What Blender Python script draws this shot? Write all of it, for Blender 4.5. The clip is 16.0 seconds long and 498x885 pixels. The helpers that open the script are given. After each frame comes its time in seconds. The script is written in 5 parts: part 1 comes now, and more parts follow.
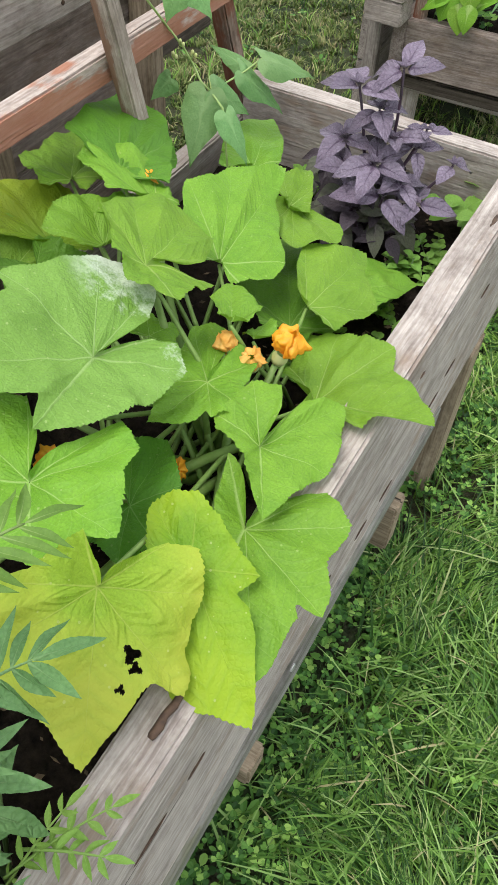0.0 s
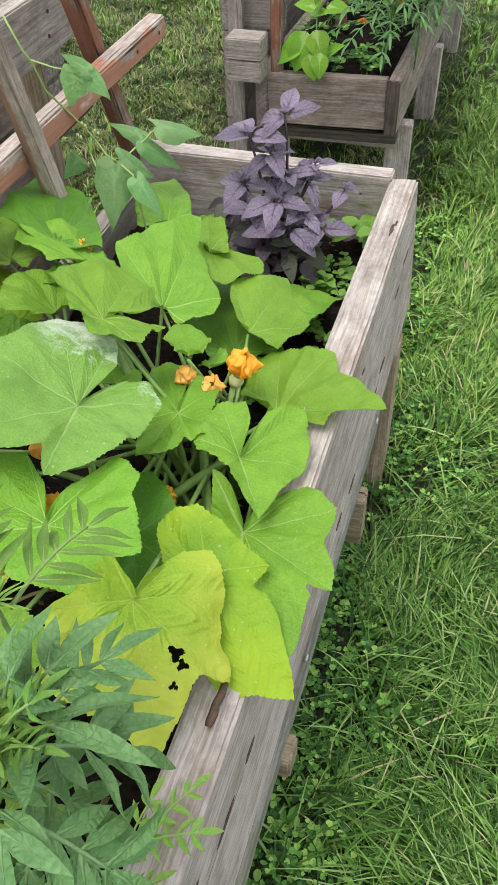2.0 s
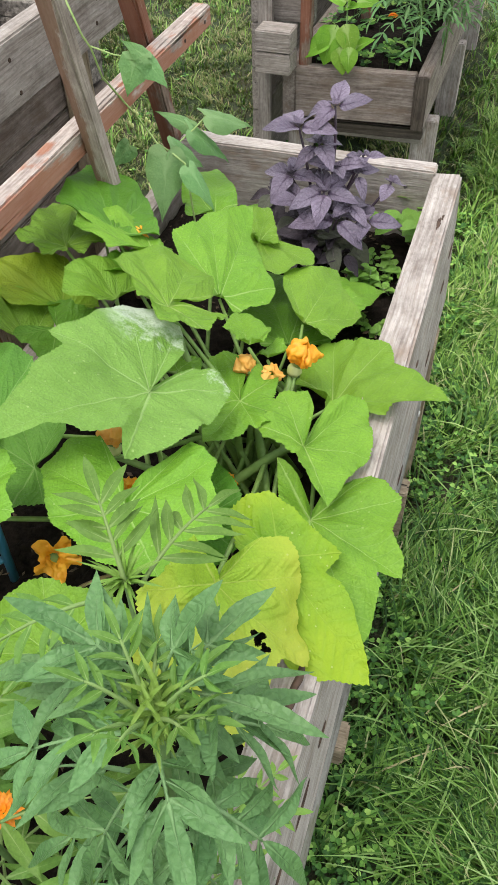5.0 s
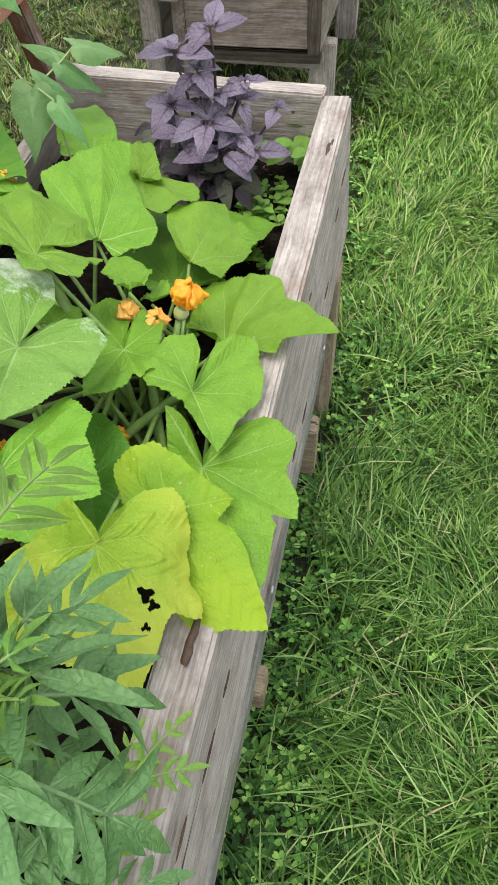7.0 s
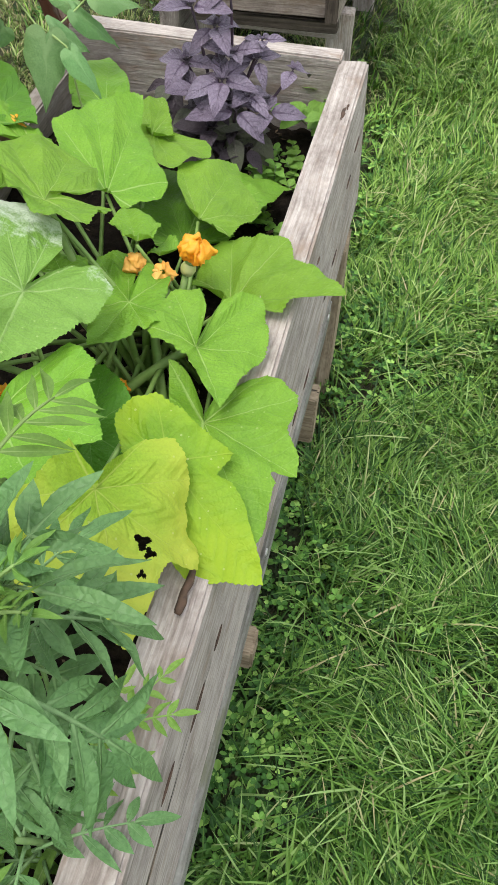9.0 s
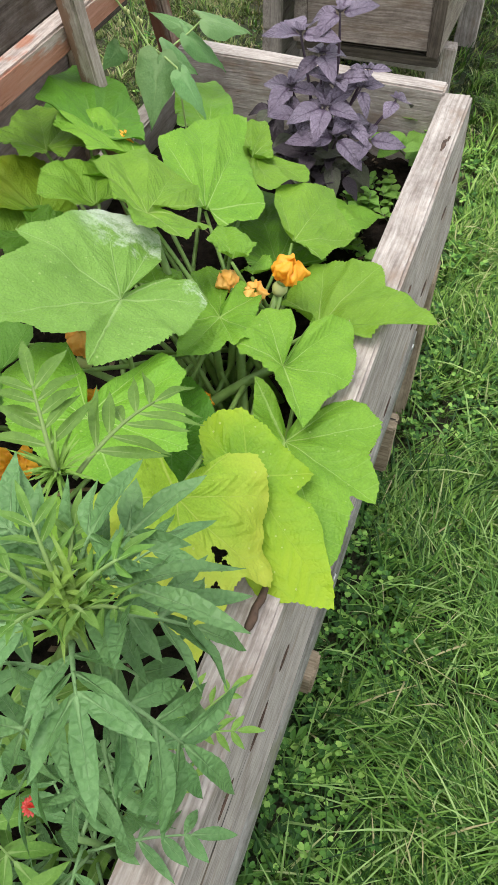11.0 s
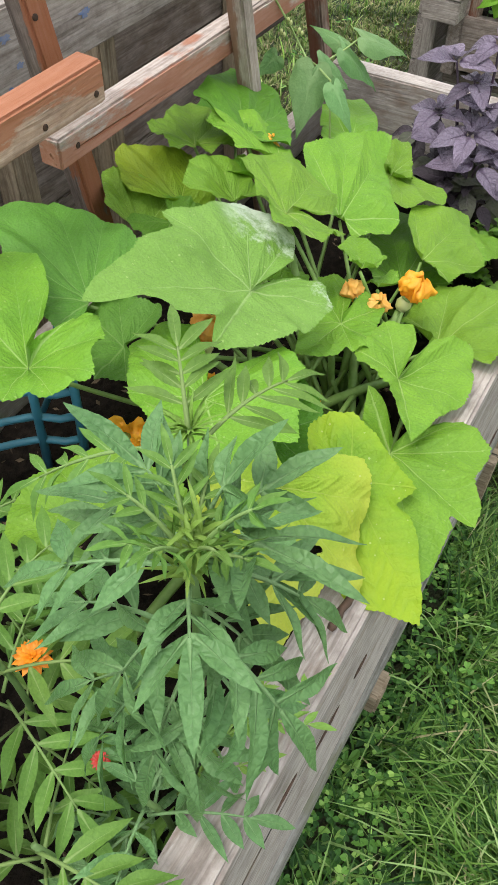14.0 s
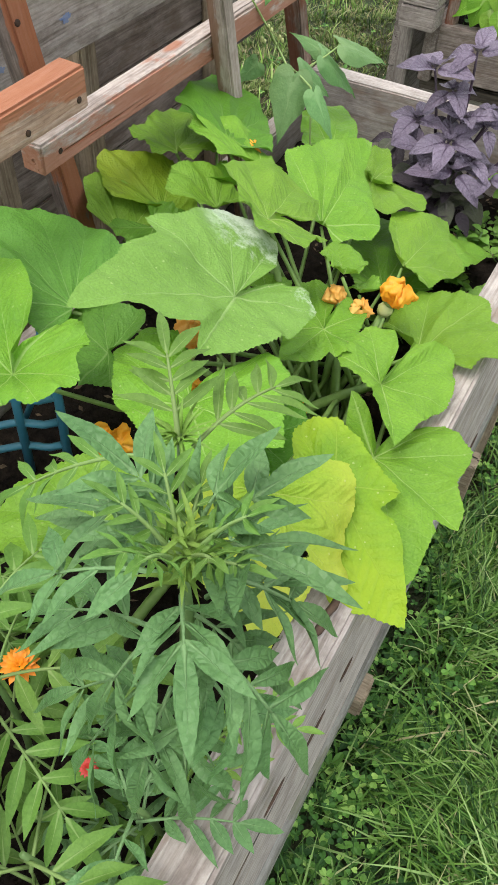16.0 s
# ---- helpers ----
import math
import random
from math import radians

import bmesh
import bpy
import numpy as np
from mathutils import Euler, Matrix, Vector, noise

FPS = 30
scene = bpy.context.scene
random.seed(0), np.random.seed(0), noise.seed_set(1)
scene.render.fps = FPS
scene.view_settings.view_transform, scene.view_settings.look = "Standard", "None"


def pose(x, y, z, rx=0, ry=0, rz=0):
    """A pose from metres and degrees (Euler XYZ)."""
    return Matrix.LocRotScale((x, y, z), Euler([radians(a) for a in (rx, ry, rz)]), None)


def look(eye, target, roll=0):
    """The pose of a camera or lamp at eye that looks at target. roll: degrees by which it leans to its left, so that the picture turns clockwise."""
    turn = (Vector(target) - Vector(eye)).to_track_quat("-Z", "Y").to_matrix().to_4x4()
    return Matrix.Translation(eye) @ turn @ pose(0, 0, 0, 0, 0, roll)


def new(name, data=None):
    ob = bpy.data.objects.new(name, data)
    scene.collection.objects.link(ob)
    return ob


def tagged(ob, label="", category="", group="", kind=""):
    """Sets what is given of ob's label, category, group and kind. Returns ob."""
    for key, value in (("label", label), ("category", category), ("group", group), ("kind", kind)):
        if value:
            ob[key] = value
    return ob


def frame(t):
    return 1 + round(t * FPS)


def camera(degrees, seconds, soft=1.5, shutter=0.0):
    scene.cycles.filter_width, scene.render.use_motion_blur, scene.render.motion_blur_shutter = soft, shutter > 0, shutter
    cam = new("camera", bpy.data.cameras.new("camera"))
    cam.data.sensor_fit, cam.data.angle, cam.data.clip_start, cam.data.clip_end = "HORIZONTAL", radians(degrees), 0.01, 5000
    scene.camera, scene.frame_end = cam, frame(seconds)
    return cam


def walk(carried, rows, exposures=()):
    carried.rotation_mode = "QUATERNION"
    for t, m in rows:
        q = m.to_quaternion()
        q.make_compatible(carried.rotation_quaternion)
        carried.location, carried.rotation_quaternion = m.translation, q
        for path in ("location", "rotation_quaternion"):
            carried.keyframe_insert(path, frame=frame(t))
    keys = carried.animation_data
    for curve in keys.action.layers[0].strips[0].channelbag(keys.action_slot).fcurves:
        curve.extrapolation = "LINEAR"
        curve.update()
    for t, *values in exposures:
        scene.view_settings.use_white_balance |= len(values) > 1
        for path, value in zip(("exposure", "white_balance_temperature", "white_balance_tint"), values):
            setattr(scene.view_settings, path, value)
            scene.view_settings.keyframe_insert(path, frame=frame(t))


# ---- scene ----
cam = camera(35.7, 16.0, 1.25)
PATH = [
    (0, (0.1332, -1.1432, 1.2863), (-0.4545, -0.0327, -0.2698), 2.98),
    (0.5, (0.1271, -1.1893, 1.3246), (-0.4573, -0.0245, -0.1926), 0.68),
    (1, (0.1972, -1.161, 1.2543), (-0.39, 0.0142, -0.2537), -2.65),
    (1.5, (0.2067, -1.1861, 1.2495), (-0.3136, 0.034, -0.2473), -4.05),
    (2, (0.1235, -1.2449, 1.3179), (-0.3455, 0.0373, -0.1435), -3.07),
    (2.5, (0.0307, -1.2757, 1.334), (-0.4365, 0.0448, -0.0935), -1.15),
    (3, (0.0107, -1.2846, 1.3359), (-0.4552, 0.0569, -0.0723), -0.2),
    (3.2, (0.0184, -1.2806, 1.3402), (-0.4488, 0.0574, -0.0711), -0.02),
    (5.3, (0.0588, -1.278, 1.3178), (-0.38, -0.0181, -0.1721), -2.22),
    (5.5, (0.0678, -1.272, 1.3197), (-0.3573, -0.0248, -0.1849), -2.65),
    (6, (0.0916, -1.2579, 1.3106), (-0.2891, -0.0326, -0.2236), -3.31),
    (6.5, (0.1006, -1.2442, 1.2917), (-0.2297, -0.0238, -0.258), -2.96),
    (7, (0.1021, -1.2421, 1.292), (-0.185, -0.0282, -0.2713), -1.83),
    (7.5, (0.108, -1.2468, 1.2858), (-0.1497, -0.048, -0.2942), -0.38),
    (8, (0.1043, -1.2549, 1.2779), (-0.1388, -0.0681, -0.3135), 0.76),
    (8.2, (0.1028, -1.2571, 1.2756), (-0.1416, -0.0759, -0.3198), 0.88),
    (10.3, (0.0869, -1.2628, 1.2735), (-0.2451, -0.0792, -0.3041), 1.76),
    (10.5, (0.0847, -1.266, 1.2719), (-0.2658, -0.0783, -0.2986), 1.52),
    (11, (0.0811, -1.2692, 1.2714), (-0.3501, -0.0916, -0.2866), 0.14),
    (11.5, (0.0741, -1.2856, 1.2742), (-0.4535, -0.1239, -0.266), -0.47),
    (12, (0.0626, -1.3054, 1.2673), (-0.5367, -0.1616, -0.2599), -0.2),
    (12.5, (0.0522, -1.3116, 1.2617), (-0.5879, -0.1769, -0.2558), 0.57),
    (13, (0.052, -1.3155, 1.2655), (-0.6009, -0.1858, -0.2502), 1.02),
    (13.5, (0.0597, -1.3071, 1.2617), (-0.5838, -0.1775, -0.2581), 1.37),
    (14, (0.0666, -1.3017, 1.2614), (-0.5679, -0.1727, -0.2627), 1.58),
    (14.5, (0.066, -1.3006, 1.2583), (-0.55, -0.1698, -0.272), 1.92),
    (15, (0.0718, -1.2985, 1.259), (-0.5216, -0.1521, -0.2686), 2.51),
    (15.5, (0.0726, -1.2947, 1.2656), (-0.5111, -0.1348, -0.2556), 3.13),
    (16, (0.0614, -1.3054, 1.2645), (-0.5285, -0.1426, -0.2521), 3.14),
]
walk(cam, [(t, look(eye, target, roll)) for t, eye, target, roll in PATH])

# ---- world, sun, exposure ----
world = bpy.data.worlds.new("overcast_sky")
scene.world = world
world.use_nodes = True
wn = world.node_tree
sky = wn.nodes.new("ShaderNodeTexSky")
sky.sky_type = "NISHITA"
sky.sun_disc = False
sky.sun_elevation, sky.sun_rotation = radians(74), radians(207)
sky.dust_density, sky.air_density = 4.0, 1.2
cloud = wn.nodes.new("ShaderNodeMix")
cloud.data_type = "RGBA"
cloud.inputs[0].default_value = 0.75
wn.links.new(sky.outputs[0], cloud.inputs[6])
cloud.inputs[7].default_value = (9.0, 9.2, 9.5, 1)
back = wn.nodes["Background"]
back.inputs[1].default_value = 0.112
wn.links.new(cloud.outputs[2], back.inputs[0])

sun = new("sun", bpy.data.lights.new("sun", "SUN"))
sun.data.energy, sun.data.angle = 1.35, radians(26)
sun.data.color = (1.0, 0.97, 0.92)
sun.matrix_world = look((-0.5, -1.0, 4.0), (0, 0, 0))


scene.view_settings.exposure = 0.76


# ---- materials ----
def material(name):
    m = bpy.data.materials.new(name)
    m.use_nodes = True
    nt = m.node_tree
    b = nt.nodes["Principled BSDF"]
    return m, nt, b


def node(nt, kind, **props):
    n = nt.nodes.new(kind)
    for k, v in props.items():
        n.inputs[k].default_value = v
    return n


def ramp(nt, fac, stops):
    r = nt.nodes.new("ShaderNodeValToRGB")
    els = r.color_ramp.elements
    while len(els) < len(stops):
        els.new(0.5)
    for e, (p, c) in zip(els, stops):
        e.position, e.color = p, (*c, 1)
    nt.links.new(fac, r.inputs[0])
    return r.outputs[0]


def blend(nt, fac, a, b, mode="MIX"):
    m = nt.nodes.new("ShaderNodeMix")
    m.data_type, m.blend_type = "RGBA", mode
    for sock, v in ((m.inputs[0], fac), (m.inputs[6], a), (m.inputs[7], b)):
        if isinstance(v, bpy.types.NodeSocket):
            nt.links.new(v, sock)
        elif isinstance(v, tuple):
            sock.default_value = (*v, 1)
        else:
            sock.default_value = v
    return m.outputs[2]


def calc(nt, op, a, b=0.0, c=0.0):
    m = nt.nodes.new("ShaderNodeMath")
    m.operation = op
    for sock, v in zip(m.inputs, (a, b, c)):
        if isinstance(v, bpy.types.NodeSocket):
            nt.links.new(v, sock)
        else:
            sock.default_value = v
    return m.outputs[0]


def coords(nt, scale, kind="Object", offset=True):
    tc = nt.nodes.new("ShaderNodeTexCoord")
    mp = nt.nodes.new("ShaderNodeMapping")
    mp.inputs["Scale"].default_value = scale
    nt.links.new(tc.outputs[kind], mp.inputs["Vector"])
    if offset:
        info = nt.nodes.new("ShaderNodeObjectInfo")
        mul = calc(nt, "MULTIPLY", info.outputs["Random"], 37.0)
        nt.links.new(mul, mp.inputs["Location"])
    return mp.outputs[0]


def noise_tex(nt, vec, scale, detail=4.0, rough=0.55):
    n = node(nt, "ShaderNodeTexNoise", Scale=scale, Detail=detail, Roughness=rough)
    nt.links.new(vec, n.inputs["Vector"])
    return n.outputs["Fac"]


def bump(nt, b, height, strength, distance):
    n = node(nt, "ShaderNodeBump", Strength=strength, Distance=distance)
    nt.links.new(height, n.inputs["Height"])
    nt.links.new(n.outputs[0], b.inputs["Normal"])


def wood(name, dark, mid, light, tint=None, tint_lo=0.5, tint_hi=0.62, rough=0.8, split=0.30, worn=0.0):
    """Weathered timber, grain along the board's own x."""
    m, nt, b = material(name)
    # the grain wavers round the boards' knots
    base = coords(nt, (1, 1, 1))
    drift = node(nt, "ShaderNodeTexNoise", Scale=6.0, Detail=2.0)
    nt.links.new(base, drift.inputs["Vector"])
    push = nt.nodes.new("ShaderNodeVectorMath")
    push.operation = "MULTIPLY_ADD"
    nt.links.new(drift.outputs["Color"], push.inputs[0])
    push.inputs[1].default_value = (0.0, 0.011, 0.011)
    nt.links.new(base, push.inputs[2])

    def along(scale):
        mp = nt.nodes.new("ShaderNodeMapping")
        mp.inputs["Scale"].default_value = scale
        nt.links.new(push.outputs[0], mp.inputs["Vector"])
        return mp.outputs[0]

    grain = noise_tex(nt, along((4.5, 105, 105)), 1.0, 6, 0.6)
    fine = noise_tex(nt, along((22, 420, 420)), 1.0, 4, 0.6)
    broad = noise_tex(nt, along((5, 14, 14)), 1.0, 5, 0.65)
    speck = noise_tex(nt, along((90, 200, 200)), 1.0, 3, 0.6)
    mixd = calc(nt, "ADD", calc(nt, "MULTIPLY", grain, 0.55), calc(nt, "MULTIPLY", fine, 0.45))
    col = ramp(nt, mixd, [(0.28, dark), (0.46, mid), (0.68, light)])
    blot = noise_tex(nt, coords(nt, (16, 26, 26)), 1.0, 6, 0.7)
    col = blend(nt, 1.0, col, ramp(nt, blot, [(0.34, (0.68, 0.66, 0.65)), (0.52, (1.0, 1.0, 1.0)), (0.7, (1.1, 1.09, 1.08))]), "MULTIPLY")
    patch = ramp(nt, broad, [(0.28, (0.78, 0.76, 0.74)), (0.5, (0.98, 0.97, 0.96)), (0.72, (1.10, 1.08, 1.06))])
    col = blend(nt, 1.0, col, patch, "MULTIPLY")
    col = blend(nt, 1.0, col, ramp(nt, speck, [(0.3, (0.84, 0.83, 0.82)), (0.6, (1.04, 1.04, 1.04))]), "MULTIPLY")
    lines = noise_tex(nt, along((0.9, 230, 230)), 1.0, 2, 0.4)
    col = blend(nt, 1.0, col, ramp(nt, lines, [(0.36, (0.80, 0.775, 0.76)), (0.47, (1.0, 1.0, 1.0)), (0.66, (1.06, 1.05, 1.05))]), "MULTIPLY")
    crack = noise_tex(nt, along((1.6, 60, 60)), 1.0, 3, 0.5)
    crackm = ramp(nt, crack, [(split, (1, 1, 1)), (split + 0.035, (0, 0, 0))])
    col = blend(nt, crackm, col, (0.03, 0.025, 0.02))
    if tint:
        t = noise_tex(nt, coords(nt, (10, 30, 30)), 1.0, 7, 0.66)
        # the stain is worn off along one edge
        sep = nt.nodes.new("ShaderNodeSeparateXYZ")
        nt.links.new(nt.nodes.new("ShaderNodeTexCoord").outputs["Object"], sep.inputs[0])
        t = calc(nt, "ADD", t, calc(nt, "MULTIPLY", sep.outputs[1], worn))
        tm = ramp(nt, t, [(tint_lo, (0, 0, 0)), (tint_hi, (1, 1, 1))])
        col = blend(nt, tm, col, blend(nt, 0.22, tint, col))
    nt.links.new(col, b.inputs["Base Color"])
    b.inputs["Roughness"].default_value = rough
    b.inputs["Specular IOR Level"].default_value = 0.25
    h = calc(nt, "SUBTRACT", mixd, calc(nt, "MULTIPLY", crackm, 0.8))
    bump(nt, b, h, 0.9, 0.004)
    return m


WOOD_GREY = wood("weathered_grey_wood", (0.20, 0.172, 0.148), (0.315, 0.282, 0.252), (0.44, 0.405, 0.372), split=0.27)
WOOD_PALE = wood("sun_bleached_wood", (0.265, 0.235, 0.215), (0.405, 0.368, 0.338), (0.55, 0.512, 0.48), (0.27, 0.20, 0.15), 0.54, 0.68, split=0.265)
WOOD_OLD = wood("old_grey_plank", (0.12, 0.103, 0.09), (0.255, 0.228, 0.205), (0.39, 0.36, 0.33), split=0.27)
WOOD_BROWN = wood("brown_grey_plank", (0.11, 0.088, 0.075), (0.25, 0.21, 0.185), (0.37, 0.325, 0.29), (0.15, 0.105, 0.075), 0.5, 0.65, split=0.27)
WOOD_DARK = wood("dark_brown_wood", (0.03, 0.026, 0.022), (0.085, 0.07, 0.058), (0.15, 0.125, 0.10))
WOOD_LEG = wood("treated_leg_wood", (0.12, 0.09, 0.055), (0.30, 0.245, 0.17), (0.42, 0.355, 0.265))
WOOD_MOSS = wood("lichen_green_wood", (0.10, 0.10, 0.085), (0.22, 0.225, 0.20), (0.36, 0.37, 0.345), (0.16, 0.17, 0.11))
WOOD_RUST = wood("flaking_orange_stain_wood", (0.20, 0.15, 0.12), (0.43, 0.37, 0.33), (0.60, 0.54, 0.50), (0.36, 0.135, 0.07), 0.34, 0.44, worn=10.0)
WOOD_RED = wood("red_brown_stained_wood", (0.13, 0.09, 0.07), (0.26, 0.19, 0.15), (0.42, 0.34, 0.28), (0.21, 0.07, 0.035), 0.40, 0.5, worn=-3.0)
WOOD_ORANGE = wood("orange_stained_wood", (0.20, 0.12, 0.08), (0.42, 0.285, 0.205), (0.58, 0.46, 0.38), (0.36, 0.125, 0.055), 0.50, 0.57, worn=-9.0)
WOOD_POST = wood("bleached_post_wood", (0.18, 0.14, 0.12), (0.37, 0.31, 0.27), (0.52, 0.46, 0.41), (0.21, 0.105, 0.062), 0.40, 0.47, worn=-13.0)
WOOD_TWO = wood("half_stained_upright_wood", (0.05, 0.042, 0.035), (0.17, 0.14, 0.12), (0.31, 0.26, 0.23), (0.34, 0.115, 0.045), 0.54, 0.60, worn=12.0)


def leaf_material(name, base, deep, vein, trans=0.16, spots=0.0, mildew=0.0, yellow=None, rough=0.5, quilt=1.0, ribs=True, mottle=0.16, pale=0.5):
    """Leaf blade; the uv map holds the rib number and the distance from the stalk."""
    m, nt, b = material(name)
    uv = nt.nodes.new("ShaderNodeUVMap")
    sep = nt.nodes.new("ShaderNodeSeparateXYZ")
    nt.links.new(uv.outputs[0], sep.inputs[0])
    u, v = sep.outputs[0], sep.outputs[1]
    stray = noise_tex(nt, coords(nt, (35, 35, 35)), 1.0, 2)
    u = calc(nt, "ADD", u, calc(nt, "MULTIPLY", calc(nt, "SUBTRACT", stray, 0.5), 0.07))
    near = calc(nt, "ABSOLUTE", calc(nt, "SUBTRACT", u, calc(nt, "ROUND", u)))
    side = calc(nt, "MULTIPLY", near, v)
    thick = calc(nt, "SUBTRACT", 0.0125, calc(nt, "MULTIPLY", v, 0.0085))
    main = ramp(nt, calc(nt, "DIVIDE", side, thick), [(0.25, (1, 1, 1)), (0.95, (0, 0, 0))])
    wob = noise_tex(nt, coords(nt, (30, 30, 30)), 1.0, 3)
    chev = calc(nt, "FRACT", calc(nt, "ADD", calc(nt, "MULTIPLY", calc(nt, "SUBTRACT", v, calc(nt, "MULTIPLY", near, 0.6)), 6.5), calc(nt, "MULTIPLY", wob, 0.8)))
    from_sec = calc(nt, "ABSOLUTE", calc(nt, "SUBTRACT", chev, 0.5))
    sec = ramp(nt, from_sec, [(0.008, (1, 1, 1)), (0.034, (0, 0, 0))])
    swell = calc(nt, "MINIMUM", calc(nt, "MULTIPLY", from_sec, 3.5), 1.0)
    cells = node(nt, "ShaderNodeTexVoronoi", Scale=1.0)
    cells.feature = "DISTANCE_TO_EDGE"
    nt.links.new(coords(nt, (210, 210, 210)), cells.inputs["Vector"])
    cell = calc(nt, "MINIMUM", calc(nt, "MULTIPLY", cells.outputs["Distance"], 4.0), 1.0)
    big = noise_tex(nt, coords(nt, (22, 22, 22)), 1.0, 5, 0.62)
    fine = noise_tex(nt, coords(nt, (420, 420, 420)), 1.0, 3, 0.6)
    col = blend(nt, ramp(nt, big, [(0.35, (0, 0, 0)), (0.7, (1, 1, 1))]), base, deep)
    col = blend(nt, mottle, col, blend(nt, cell, deep, base))
    col = blend(nt, 1.0, col, ramp(nt, fine, [(0.3, (0.86, 0.87, 0.84)), (0.7, (1.1, 1.09, 1.08))]), "MULTIPLY")
    if yellow:
        yn = noise_tex(nt, coords(nt, (9, 9, 9)), 1.0, 4)
        ym = calc(nt, "MULTIPLY", ramp(nt, calc(nt, "ADD", yn, calc(nt, "MULTIPLY", calc(nt, "SUBTRACT", v, 0.5), 0.5)), [(0.38, (0, 0, 0)), (0.72, (1, 1, 1))]), 0.9)
        col = blend(nt, ym, col, yellow)
    if ribs:
        # greener along the side veins' flanks, the veins themselves pale
        col = blend(nt, calc(nt, "MULTIPLY", calc(nt, "SUBTRACT", 1.0, swell), 0.16), col, deep)
        col = blend(nt, calc(nt, "MULTIPLY", sec, 0.3 * pale), col, vein)
    col = blend(nt, calc(nt, "MULTIPLY", main, calc(nt, "MAXIMUM", calc(nt, "SUBTRACT", 1.15 * pale, calc(nt, "MULTIPLY", v, 0.75 * pale)), 0.12)), col, vein)
    if spots:
        sp = node(nt, "ShaderNodeTexVoronoi", Scale=1.0)
        nt.links.new(coords(nt, (95, 95, 95)), sp.inputs["Vector"])
        few = noise_tex(nt, coords(nt, (14, 14, 14)), 1.0, 2)
        sm = calc(nt, "MULTIPLY", calc(nt, "LESS_THAN", sp.outputs["Distance"], calc(nt, "MULTIPLY", few, 0.2)), spots)
        col = blend(nt, sm, col, (0.55, 0.6, 0.3))
    if mildew:
        mn = noise_tex(nt, coords(nt, (60, 60, 60)), 1.0, 6, 0.75)
        reach = calc(nt, "MULTIPLY", calc(nt, "SUBTRACT", v, 0.55), 2.2)
        which = ramp(nt, calc(nt, "MULTIPLY", calc(nt, "ABSOLUTE", calc(nt, "SUBTRACT", u, 3.0)), 0.25), [(0.40, (0.0, 0.0, 0.0)), (0.52, (1, 1, 1))])
        mm = calc(nt, "MULTIPLY", ramp(nt, calc(nt, "ADD", mn, calc(nt, "MULTIPLY", reach, 0.3)), [(0.52, (0, 0, 0)), (0.78, (1, 1, 1))]), which)
        col = blend(nt, calc(nt, "MULTIPLY", mm, mildew), col, (0.68, 0.73, 0.66))
    info = nt.nodes.new("ShaderNodeObjectInfo")
    hue = node(nt, "ShaderNodeHueSaturation", Fac=1.0)
    nt.links.new(calc(nt, "ADD", calc(nt, "MULTIPLY", info.outputs["Random"], 0.016), 0.488), hue.inputs["Hue"])
    nt.links.new(calc(nt, "ADD", calc(nt, "MULTIPLY", info.outputs["Random"], 0.22), 0.89), hue.inputs["Value"])
    nt.links.new(col, hue.inputs["Color"])
    col = hue.outputs[0]
    nt.links.new(col, b.inputs["Base Color"])
    b.inputs["Roughness"].default_value = rough
    b.inputs["Specular IOR Level"].default_value = 0.22
    h = calc(nt, "ADD", calc(nt, "MULTIPLY", cell, 0.25), calc(nt, "MULTIPLY", main, -0.6))
    if ribs:
        h = calc(nt, "ADD", h, calc(nt, "MULTIPLY", swell, 0.35))
    crinkle = noise_tex(nt, coords(nt, (75, 75, 75)), 1.0, 4)
    bump(nt, b, calc(nt, "ADD", h, calc(nt, "MULTIPLY", crinkle, 0.9)), 0.42 * quilt, 0.003)
    tr = nt.nodes.new("ShaderNodeBsdfTranslucent")
    nt.links.new(blend(nt, 1.0, col, (1.2, 1.25, 0.55), "MULTIPLY"), tr.inputs[0])
    mix = nt.nodes.new("ShaderNodeMixShader")
    mix.inputs[0].default_value = trans
    nt.links.new(b.outputs[0], mix.inputs[1])
    nt.links.new(tr.outputs[0], mix.inputs[2])
    nt.links.new(mix.outputs[0], nt.nodes["Material Output"].inputs[0])
    return m


LEAF = {
    "green": leaf_material("squash_leaf_green", (0.185, 0.37, 0.036), (0.122, 0.28, 0.026), (0.40, 0.54, 0.2), spots=0.22),
    "mildew": leaf_material("squash_leaf_mildewed", (0.185, 0.33, 0.064), (0.14, 0.265, 0.045), (0.40, 0.51, 0.24), mildew=0.8, spots=0.25, pale=0.36),
    "lime": leaf_material("squash_leaf_yellowing", (0.17, 0.345, 0.022), (0.115, 0.275, 0.018), (0.32, 0.45, 0.07), spots=0.35, yellow=(0.285, 0.425, 0.022)),
    "yellow": leaf_material("squash_leaf_fading_yellow", (0.25, 0.43, 0.035), (0.20, 0.375, 0.026), (0.40, 0.50, 0.12), spots=0.3, yellow=(0.41, 0.49, 0.06)),
    "deep": leaf_material("squash_leaf_dark_green", (0.10, 0.26, 0.024), (0.068, 0.195, 0.018), (0.22, 0.37, 0.11), spots=0.1),
    "dusky": leaf_material("squash_leaf_mid_green", (0.125, 0.30, 0.045), (0.09, 0.235, 0.033), (0.28, 0.43, 0.15), spots=0.1),
    "olive": leaf_material("squash_leaf_olive", (0.18, 0.355, 0.025), (0.145, 0.30, 0.022), (0.32, 0.44, 0.09), spots=0.2, yellow=(0.24, 0.35, 0.022)),
}
